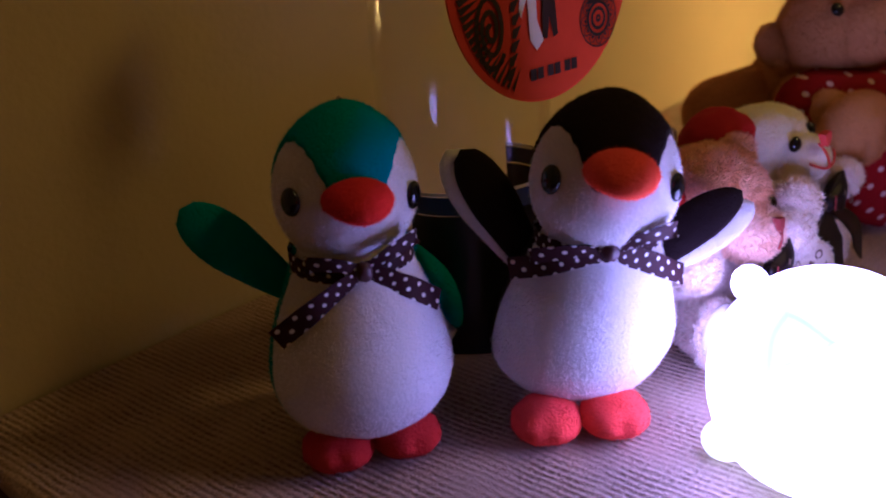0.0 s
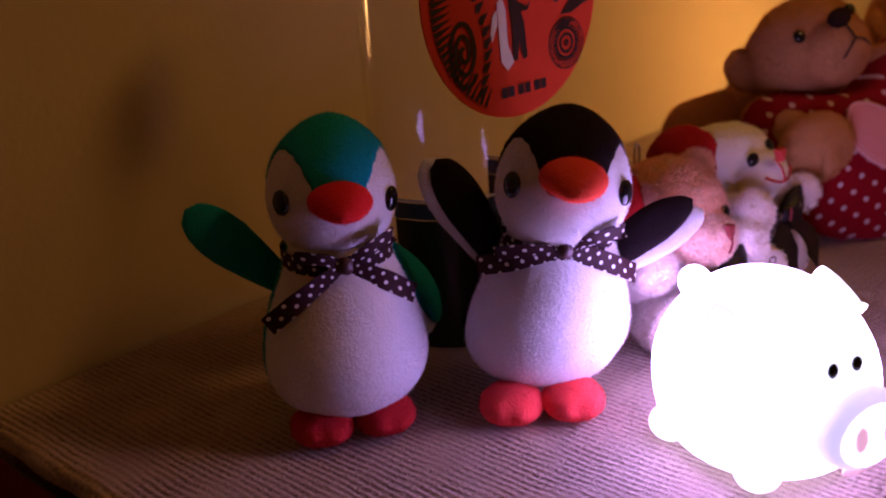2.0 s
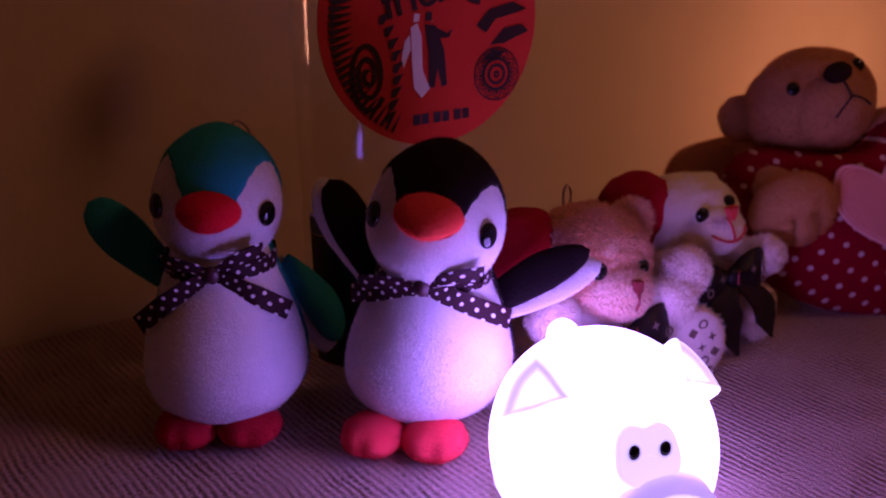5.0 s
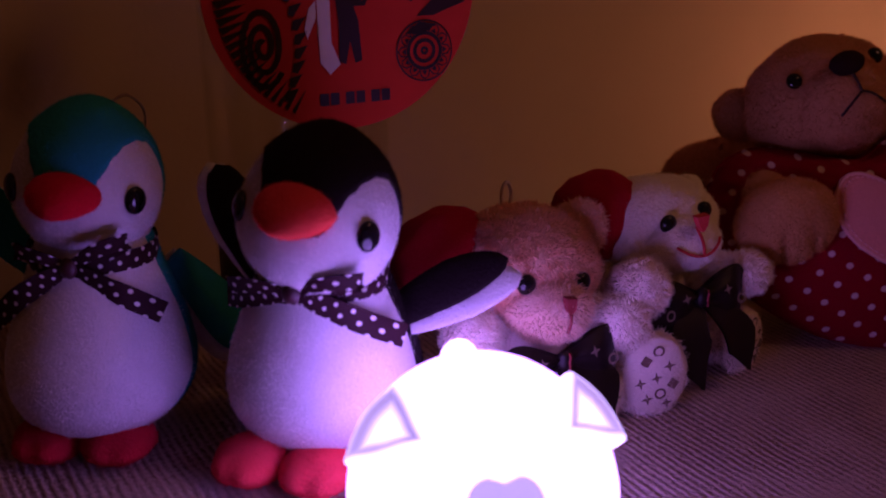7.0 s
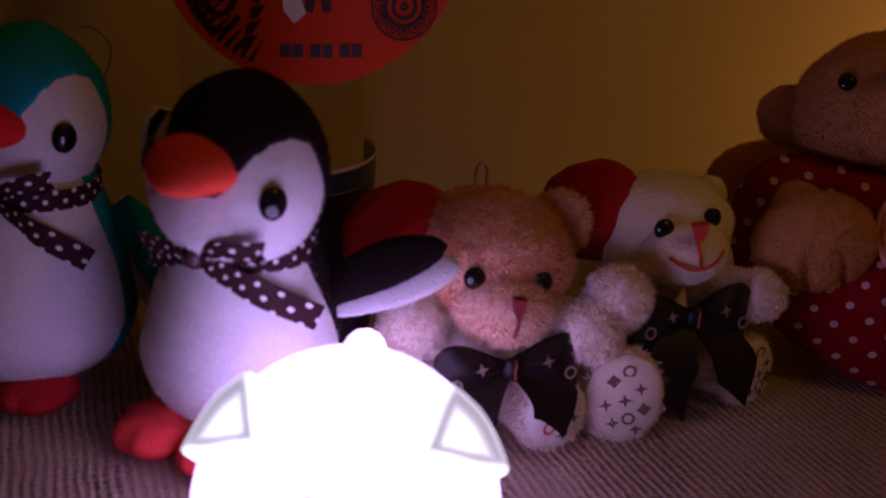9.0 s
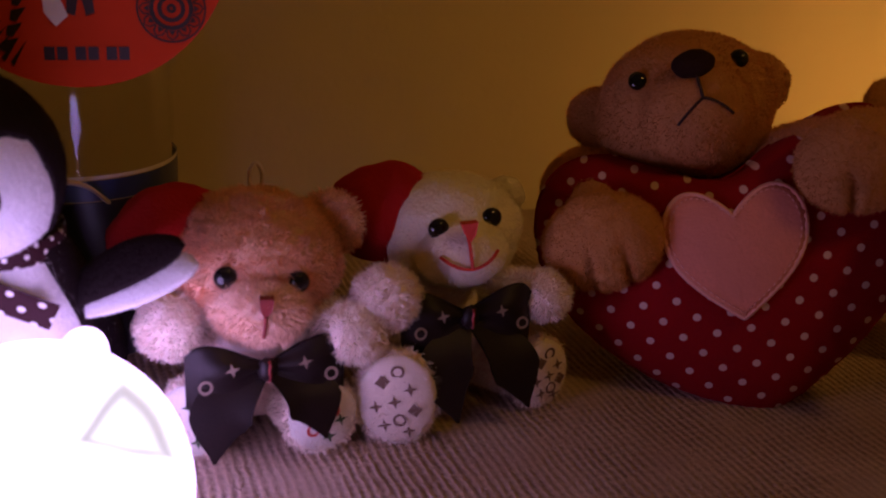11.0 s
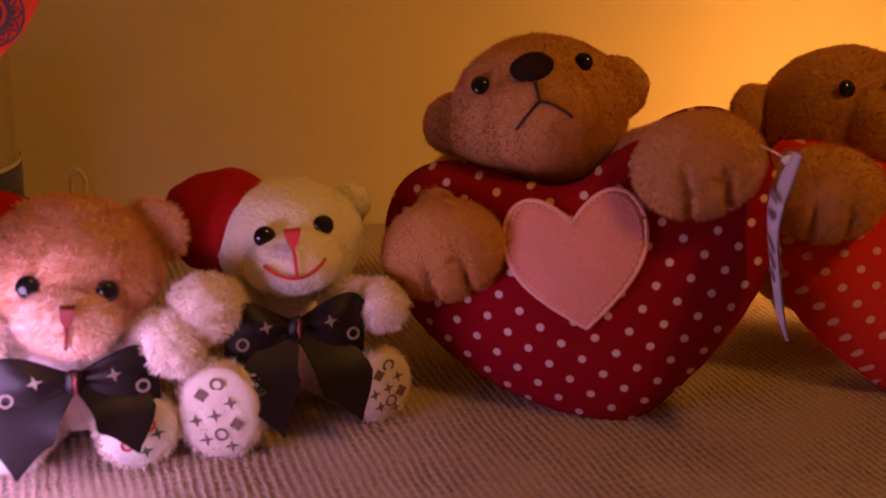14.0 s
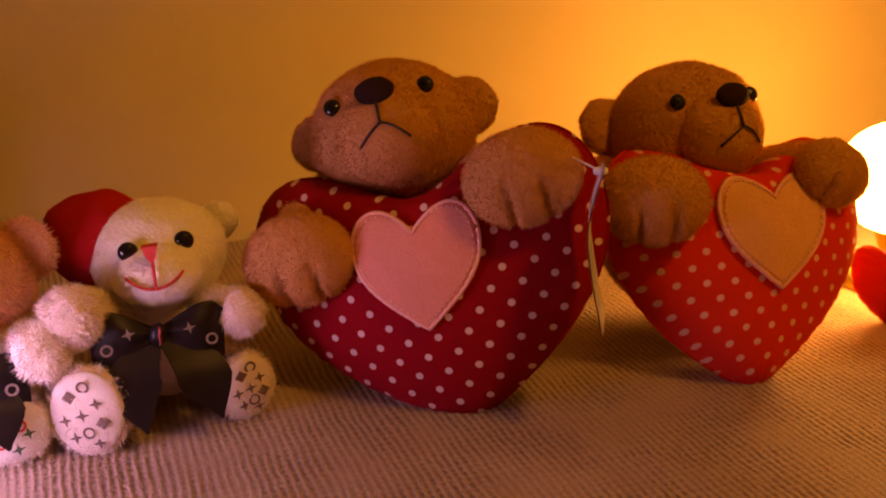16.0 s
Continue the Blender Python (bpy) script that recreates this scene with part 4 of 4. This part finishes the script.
def heart_bear(center, right, up, label, cloth, patch_mat, width, head_c, head_x, head_way, paws, blade_seed, patch_off=(0.0, 0.0), roll=0.0, tall=1.04, paw_size=(1.0, 1.0)):
    hm = axes(center, right, up) @ pose(0, 0, 0, 0, -roll, 0)
    inv = hm.inverted()
    toy = thing("heart_bear_toy", hm, label, "soft toy", "bears holding dotted hearts")
    thick = 0.034
    bm = bmesh.new()
    sheet(bm, lambda u, v: pillow_point(u, v, width, thick, blade_seed, tall), 120, 56, True)
    skin = np.array([v.co for v in bm.verts if v.co.y < 0])
    cushion = part("heart_cushion", bm, cloth, toy, "dotted red velour heart")
    bm = bmesh.new()
    tube(bm, [pillow_point(i / 120, 0.5, width * 1.004, thick, blade_seed, tall) for i in range(121)], 0.0008, 6)
    part("seam", bm, cloth, cushion)

    def front(x, z):
        """How far the cushion's front stands out at a place."""
        d = np.hypot(skin[:, 0] - x, skin[:, 2] - z)
        k = np.argsort(d)[:6]
        w = 1 / (d[k] + 1e-5)
        return float(-(skin[k, 1] * w).sum() / w.sum())
    pw = 0.056

    px, pz = patch_off
    cr, sr = math.cos(radians(roll)), math.sin(radians(roll))

    def on_patch(a, b):
        """A place on the small heart, which sits upright while the cushion leans."""
        a, b = a * pw, b * pw * 1.1
        return px + a * cr + b * sr, pz - a * sr + b * cr
    bm = bmesh.new()
    def patch(u, v):
        t = -u * 2 * math.pi
        hx, hz = heart2(t)
        k = 0.001 + 0.999 * min(1.0, v / 0.92)
        x, z = on_patch(hx * k, (hz - 0.02) * k)
        lift = 0.0026 if v < 0.92 else 0.0026 * (1 - (v - 0.92) / 0.08) - 0.001
        return Vector((x, -front(x, z) - lift, z))
    sheet(bm, patch, 48, 12, True)
    felt = part("heart_patch", bm, patch_mat, toy, "small pink felt heart sewn on")
    bm = bmesh.new()
    for i in range(70):
        t0, t1 = i / 70 * 6.2832, (i + 0.62) / 70 * 6.2832
        pts = []
        for t in (t0, t1):
            hx, hz = heart2(t)
            x, z = on_patch(hx * 0.91, (hz - 0.02) * 0.91)
            pts.append(Vector((x, -front(x, z) - 0.0029, z)))
        if (pts[1] - pts[0]).length > 0.0002:
            tube(bm, pts, 0.00035, 5)
    part("stitching", bm, STITCH, felt)
    bm = bmesh.new()
    line = []
    for i in range(121):
        hx, hz = heart2(i / 120 * 6.2832)
        x, z = on_patch(hx * 0.985, (hz - 0.02) * 0.985)
        line.append(Vector((x, -front(x, z) - 0.0016 - 0.0004 * (i % 2), z)))
    tube(bm, line, 0.0012, 6)
    part("edging", bm, STITCH, felt, "pale overlocked edge")
    # head
    hx = Vector(head_x).normalized()
    way = Vector(head_way).normalized()
    way = (way - hx * way.dot(hx)).normalized()
    hz = hx.cross(-way)
    hz = (-way).cross(hx) * -1 if hz.z < 0 else hz
    hd = inv @ (Matrix.Translation(head_c) @ Matrix((hx, -way, hz)).transposed().to_4x4())
    furry = []

    def headed(name, mat, c, r, label="", lump=0.05, seg=40, rings=26, m=None):
        bm = bmesh.new()
        ell(bm, c, r, m, seg=seg, rings=rings, lump=lump)
        bmesh.ops.transform(bm, matrix=hd, verts=bm.verts)
        return part(name, bm, mat, toy, label)
    furry.append(headed("head", TAN_FUR, (0, 0, 0), (0.0385, 0.0350, 0.0325)))
    furry.append(headed("muzzle", TAN_FUR, (0, -0.0205, -0.0080), (0.0238, 0.0235, 0.0222)))
    for s in (-1, 1):
        furry.append(headed("ear", TAN_FUR, (s * 0.0362, 0.013, 0.0075), (0.0140, 0.0070, 0.0145), lump=0.08))
        headed("eye", EYE, (s * 0.0212, -0.0285, 0.0080), (0.0040, 0.0026, 0.0040), "glossy black eye", 0, 18, 12)
    headed("nose", NOSE_BROWN, (0, -0.0415, 0.0060), (0.0088, 0.0042, 0.0060), "dark brown oval nose", 0.05, 20, 12)
    bm = bmesh.new()

    def snout(x, z):
        k = max(0.0, 1 - (x / 0.0238) ** 2 - ((z + 0.008) / 0.0222) ** 2)
        return hd @ Vector((x, -0.0205 - 0.0235 * math.sqrt(k) - 0.0008, z))
    tube(bm, [snout(0, 0.003 - k / 8 * 0.0125) for k in range(9)], 0.0007)
    for s in (-1, 1):
        tube(bm, [snout(s * 0.0112 * k / 8, -0.0095 - 0.0075 * (k / 8) ** (1.5 if s > 0 else 1.1)) for k in range(9)], 0.0006)
    part("mouth", bm, THREAD_BROWN, toy, "dark stitched mouth")
    # body behind the heart
    bm = bmesh.new()
    back = inv @ (Vector(head_c) + Vector((0.012, 0.024, -0.058)))
    ell(bm, back, (0.040, 0.036, 0.046), lump=0.05)
    furry.append(part("body", bm, TAN_FUR, toy))
    for s in (-1, 1):
        bm = bmesh.new()
        foot = Vector(center) + Vector(((0.052 if s > 0 else -0.012), (0.028 if s > 0 else 0.12), 0))
        foot.z = 0.0175 if s > 0 else 0.052
        limb(bm, inv @ (Vector(center) + (Vector((0.014, 0.055, -0.035)) if s > 0 else Vector((-0.020, 0.070, 0.004)))), inv @ foot, 0.017 if s > 0 else 0.026, 0.0165 if s > 0 else 0.022)
        furry.append(part("leg", bm, TAN_FUR, toy))
    for s, (p, axis_x, axis_z) in zip((-1, 1), paws):
        pm = inv @ axes(p, axis_x, axis_z) @ Matrix.Scale(paw_size[(s + 1) // 2], 4)
        bm = bmesh.new()
        def mitten(u, v):
            a, b = u * 2 * math.pi, math.pi * (0.001 + 0.998 * v)
            x, y, z = math.sin(b) * math.cos(a), math.sin(b) * math.sin(a), math.cos(b)
            low = smooth3((0.35 - z) / 1.0)
            groove = low * (math.exp(-((x - 0.32) / 0.06) ** 2) + math.exp(-((x + 0.28) / 0.06) ** 2))
            k = (1 - 0.34 * groove) * (1 + 0.06 * noise.noise(Vector((x * 2, y * 2, z * 2 + blade_seed))))
            return pm @ Vector((x * 0.0250 * (1 - 0.06 * groove), y * 0.0150 * k, z * 0.0205 * (1 - 0.10 * groove)))
        sheet(bm, lambda u, v: mitten(1 - u, v), 64, 36, True)
        limb(bm, pm @ Vector((0, 0.010, 0.006)), inv @ (Vector(head_c) + Vector((s * 0.035, 0.012, -0.035))), 0.013, 0.015)
        furry.append(part("paw", bm, TAN_FUR, toy, "stitched three-fingered plush paw"))
    fuzz("fur", toy, furry, 200, 0.0018, TAN_BLADE, blade_seed)
    return toy


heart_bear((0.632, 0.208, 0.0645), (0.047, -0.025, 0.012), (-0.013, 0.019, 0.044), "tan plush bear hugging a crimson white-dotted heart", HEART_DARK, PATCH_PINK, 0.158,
           (0.6235, 0.2425, 0.1165), (0.077, -0.028, 0.022), (-0.46, -0.82, 0.50),
           (((0.570, 0.2085, 0.070), (0.9, -0.45, 0.30), (-0.15, 0.2, 1)), ((0.655, 0.166, 0.111), (0.9, -0.42, 0.30), (-0.15, 0.2, 1))), 11, (0.0, 0.0045), 3.5, 0.90)
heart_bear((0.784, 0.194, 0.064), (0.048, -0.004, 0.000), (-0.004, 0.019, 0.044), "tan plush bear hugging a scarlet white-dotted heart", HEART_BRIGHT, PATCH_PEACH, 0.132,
           (0.770, 0.2255, 0.1125), (0.080, 0.006, 0.002), (0.04, -0.87, 0.40),
           (((0.726, 0.177, 0.092), (0.9, -0.4, 0.05), (-0.05, 0.2, 1)), ((0.819, 0.172, 0.099), (0.9, -0.1, -0.35), (0.3, 0.2, 1))), 12, (0.003, 0.005), paw_size=(1.0, 0.78))

# paper tag on the dark heart bear's paw
tag = thing("paper_tag", pose(0.680, 0.145, 0.117), "folded white paper tag on a clear plastic loop", "tag")
bm = bmesh.new()
tube(bm, curve([(-0.024, 0.022, 0.013), (-0.012, 0.010, 0.006), (0.0, 0.0, 0.0)], 12), 0.0004, 6)
part("loop", bm, CARD_WHITE, tag)
bm = bmesh.new()
ell(bm, (0, 0, 0), (0.0035, 0.002, 0.002), seg=12, rings=8)
part("clip", bm, CARD_WHITE, tag)
bm = bmesh.new()
strip(bm, curve([(0.001, 0.0, 0.003), (-0.0045, -0.001, -0.020), (-0.002, -0.004, -0.044), (0.002, -0.007, -0.064)], 16), 0.030, (0.49, 0.87, 0), 0.0003)
tag_card = part("card", bm, CARD_WHITE, tag, "white printed card")
for k, (z, wide) in enumerate(((-0.012, 0.7), (-0.019, 0.5), (-0.030, 0.75), (-0.036, 0.75), (-0.042, 0.55), (-0.053, 0.35))):
    bm = bmesh.new()
    x, y = -0.0045 + 0.0026 * max(0.0, (-z - 0.020) / 0.024), -0.001 - 0.003 * max(0.0, (-z - 0.020) / 0.024)
    strip(bm, [(x, y, z), (x, y, z - 0.0022)], 0.030 * wide, (0.49, 0.87, 0), 0.0012)
    part("printed_bar", bm, MOTIF, tag_card)

# third heart toy and the lamp at the far end
third = thing("heart_cushion_toy", axes((0.905, 0.207, 0.0245), (0.95, -0.25, 0.0), (0.10, 0.3, 1)), "small red plush heart cushion beside the lamp", "soft toy")
bm = bmesh.new()
plain_heart = lambda u, v: pillow_point(u, v, 0.052, 0.012, 5)
sheet(bm, plain_heart, 72, 32, True)
part("cushion", bm, THIRD_RED, third)

glow = thing("table_lamp", pose(0.950, 0.262, 0), "small table lamp with a lit warm globe", "table lamp")
bm = bmesh.new()
lathe(bm, [(0.001, 0.012), (0.02, 0.012), (0.034, 0.009), (0.038, 0.004), (0.038, 0.0), (0.001, 0.0)][::-1])
part("base", bm, BRASS, glow)
bm = bmesh.new()
lathe(bm, [(0.008, 0.010), (0.007, 0.020), (0.012, 0.032), (0.016, 0.040)])
part("stem", bm, BRASS, glow)
bm = bmesh.new()
ell(bm, (0, 0, 0.064), (0.037, 0.037, 0.034), seg=32, rings=20)
part("globe", bm, LAMP_SKIN, glow, "lit warm glass globe")

# ---- bottle with a round red card ----
bottle = thing("clear_bottle", pose(0.371, 0.322, 0), "clear plastic bottle with a dark label, behind the penguins", "bottle")
bm = bmesh.new()
outer = [(0.030, 0.002), (0.039, 0.004), (0.0415, 0.012), (0.0415, 0.085), (0.0405, 0.092), (0.0415, 0.10), (0.0415, 0.19), (0.038, 0.215), (0.028, 0.24), (0.016, 0.262), (0.0145, 0.285)]
lathe(bm, outer)
lathe(bm, [(r - 0.0012, z + 0.0006) for r, z in outer][::-1])
part("shell", bm, CLEAR, bottle)


def wrap(r, z0, z1, a0, a1):
    """A curved piece of paper round the bottle, from one angle to the other."""
    bm = bmesh.new()
    for k in (0.0, 0.0003):
        sheet(bm, lambda u, v: Vector(((r + k) * math.cos(radians(a0 + (a1 - a0) * u)), (r + k) * math.sin(radians(a0 + (a1 - a0) * u)), z0 + (z1 - z0) * v)), 40, 2)
    return bm


part("label", wrap(0.0418, 0.008, 0.078, 180, 372), LABEL, bottle, "black paper label")
part("label_band", wrap(0.0420, 0.0785, 0.087, 180, 372), LABEL_BLUE, bottle, "navy band at the label's top")
part("label_line", wrap(0.0420, 0.0875, 0.089, 180, 372), CARD_WHITE, bottle, "thin white line")
bm = bmesh.new()
lathe(bm, [(0.017, 0.275), (0.0175, 0.277), (0.0175, 0.293), (0.016, 0.295), (0.001, 0.295)])
part("cap", bm, CARD_WHITE, bottle)

# round red card in front of the bottle
R = 0.0580
card = thing("round_card", axes((0.374, 0.2745, 0.1845), (1, -0.10, 0), (0, 0.02, 1)), "round red card with black and white print, fixed to the bottle", "card")
bm = bmesh.new()
sheet(bm, lambda u, v: Vector((math.cos(u * 6.2832) * R * [0.01, 1, 1, 0.01][round(v * 3)], [-0.0005, -0.0005, 0.0005, 0.0005][round(v * 3)], math.sin(u * 6.2832) * R * [0.01, 1, 1, 0.01][round(v * 3)])), 96, 3, True)
part("disc", bm, DISC_RED, card, smooth=False)
INK = -0.0011


def ink(name, polys, mat, label=""):
    bm = bmesh.new()
    for poly in polys:
        bm.faces.new([bm.verts.new(Vector((x, INK, z))) for x, z in poly])
    bmesh.ops.remove_doubles(bm, verts=bm.verts, dist=2e-5)
    part(name, bm, mat, card, label, smooth=False)


def stroke(pts, w):
    """Quads along a line in the card's plane, mitred so that they join."""
    n = len(pts)
    closed = math.dist(pts[0], pts[-1]) < 1e-6
    sides = []
    for i in range(n):
        a = pts[i - 1] if i else (pts[-2] if closed else pts[0])
        b = pts[i + 1] if i < n - 1 else (pts[1] if closed else pts[-1])
        d = math.dist(a, b) or 1
        ox, oz = -(b[1] - a[1]) / d * w / 2, (b[0] - a[0]) / d * w / 2
        sides.append(((pts[i][0] - ox, pts[i][1] - oz), (pts[i][0] + ox, pts[i][1] + oz)))
    return [[p[0], q[0], q[1], p[1]] for p, q in zip(sides, sides[1:])]


def ring(cx, cz, r, w, n=36):
    return stroke([(cx + r * math.cos(i / n * 6.2832), cz + r * math.sin(i / n * 6.2832)) for i in range(n + 1)], w)


# rosette
cx, cz = 0.0345, -0.0280
rosette = ring(cx, cz, 0.0126, 0.0007) + ring(cx, cz, 0.0074, 0.0016) + ring(cx, cz, 0.0044, 0.0016) + ring(cx, cz, 0.0012, 0.0012, 16)
for k in range(12):
    a = k / 12 * 6.2832
    rosette += stroke([(cx + math.cos(a + d) * r, cz + math.sin(a + d) * r) for d, r in ((-0.25, 0.0084), (-0.17, 0.0107), (0, 0.0119), (0.17, 0.0107), (0.25, 0.0084))], 0.0006)
    rosette.append([(cx + math.cos(a + d) * r, cz + math.sin(a + d) * r) for d, r in ((-0.16, 0.0085), (0, 0.0103), (0.16, 0.0085))])
ink("rosette", rosette, DISC_BLACK, "black printed rosette")
# spiral with a toothed border
sx, sz = -0.0350, -0.0215
spiral = [(sx + (0.0012 + 0.00105 * k / 6) * math.cos(k * 0.32 + 1.2) * 0.9, sz + (0.0012 + 0.0018 * k / 6) * math.sin(k * 0.32 + 1.2)) for k in range(54)]
ink("spiral", stroke(spiral, 0.0024), DISC_BLACK, "black printed spiral")
teeth = []
for k in range(22):
    f = k / 21
    a = radians(165 + 78 * f)
    x, z = math.cos(a) * R * 0.93, math.sin(a) * R * 0.93
    teeth.append([(x, z), (x * 0.975 + 0.0004, z * 0.975 - 0.0030), (x * 0.78 + 0.001, z * 0.85 + 0.001)])
for k in range(9):
    f = k / 8
    x, z = -0.0270 + 0.006 * math.sin(f * 3), 0.004 - 0.045 * f
    teeth.append([(x - 0.0006, z + 0.0006), (x + 0.0048, z + 0.0018), (x + 0.0010, z - 0.0036), (x - 0.0012, z - 0.0030)])
ink("border", teeth, DISC_BLACK, "black toothed border")
# swimming shapes at the upper right
waves = [[(0.026, 0.004), (0.033, 0.010), (0.045, 0.012), (0.052, 0.009), (0.045, 0.0075), (0.036, 0.006), (0.031, 0.001)],
                   [(0.033, -0.004), (0.040, 0.002), (0.049, 0.003), (0.053, 0.000), (0.046, -0.002), (0.040, -0.004)],
                   [(0.022, 0.014), (0.030, 0.018), (0.028, 0.012)], [(0.038, 0.020), (0.046, 0.026), (0.049, 0.018), (0.043, 0.017)], [(0.028, -0.010), (0.034, -0.006), (0.041, -0.007), (0.036, -0.010)]]
ink("wave_shape", [[(0.039 + (x - 0.040) * 1.12, -0.0015 + (z - 0.006) * 1.2) for x, z in poly] for poly in waves], DISC_BLACK, "black printed wave shapes")
# two leaning figures as plain shapes
ink("pale_shape", [[(-0.0120, -0.002), (-0.0085, 0.000), (-0.0065, -0.006), (-0.0065, -0.022), (-0.0030, -0.031), (-0.0075, -0.035), (-0.0115, -0.030), (-0.0120, -0.018)],
                   [(-0.0125, -0.005), (-0.0125, -0.012), (-0.0165, -0.020), (-0.0175, -0.016), (-0.0155, -0.008)], [(-0.0105, 0.0005), (-0.0075, 0.0005), (-0.0070, 0.0040), (-0.0100, 0.0042)]], DISC_WHITE, "cream printed shape")
ink("dark_shape", [[(-0.0045, -0.001), (0.0015, -0.002), (0.0055, -0.014), (0.0065, -0.030), (0.0035, -0.031), (0.0015, -0.022), (-0.0005, -0.031), (-0.0035, -0.030), (-0.0030, -0.015)],
                   [(0.0015, -0.003), (0.0075, -0.006), (0.0105, -0.004), (0.0085, -0.008), (0.0030, -0.008)], [(-0.0040, 0.0005), (-0.0010, 0.0005), (-0.0005, 0.0045), (-0.0035, 0.0045)]], DISC_BLACK, "black printed shape")
# bars in place of small print
for k in range(3):
    x = -0.0125 + 0.0112 * k
    for d in (0.0, 0.0046):
        ink("printed_bar", [[(x + d, -0.0475), (x + d + 0.0038, -0.0475), (x + d + 0.0038, -0.0425), (x + d, -0.0425)]], DISC_BLACK)


def lettering(text, size, m, name):
    cu = bpy.data.curves.new(name, "FONT")
    cu.body, cu.size, cu.extrude, cu.align_x = text, size, 0.0002, "CENTER"
    cu.offset = 0.0003
    ob = new(name, cu)
    ob.data.materials.append(DISC_BLACK)
    ob.parent = card
    ob.matrix_local = m
    return ob


lettering("friends", 0.0205, Matrix.Translation((0.003, INK, 0.0085)) @ pose(0, 0, 0, 90, 0, 0) @ pose(0, 0, 0, 0, 0, 12), "lettering")
lettering("Let's", 0.0175, Matrix.Translation((-0.006, INK, 0.0245)) @ pose(0, 0, 0, 90, 0, 0) @ pose(0, 0, 0, 0, 0, 10), "lettering")

# hanging loops of the toys


def loop_on(toy, pts, r):
    """A cord loop sewn on a toy, given in the room's place."""
    bm = bmesh.new()
    tube(bm, curve(pts, 36), r)
    bmesh.ops.transform(bm, matrix=toy.matrix_world.inverted(), verts=bm.verts)
    part("hanging_loop", bm, CORD, toy, "pale twisted hanging cord")


loop_on(peach_bear, [(0.4335, 0.246, 0.086), (0.4325, 0.246, 0.096), (0.435, 0.246, 0.1005), (0.4375, 0.246, 0.096), (0.4365, 0.246, 0.086)], 0.0009)
loop_on(black_penguin, [(0.356, 0.246, 0.098), (0.372, 0.271, 0.088), (0.384, 0.285, 0.074), (0.396, 0.297, 0.066), (0.392, 0.290, 0.050), (0.378, 0.275, 0.045), (0.360, 0.246, 0.050)], 0.0010)
loop_on(teal_penguin, [(0.285, 0.318, 0.138), (0.296, 0.326, 0.140), (0.304, 0.331, 0.131), (0.300, 0.328, 0.118), (0.290, 0.322, 0.116)], 0.0006)
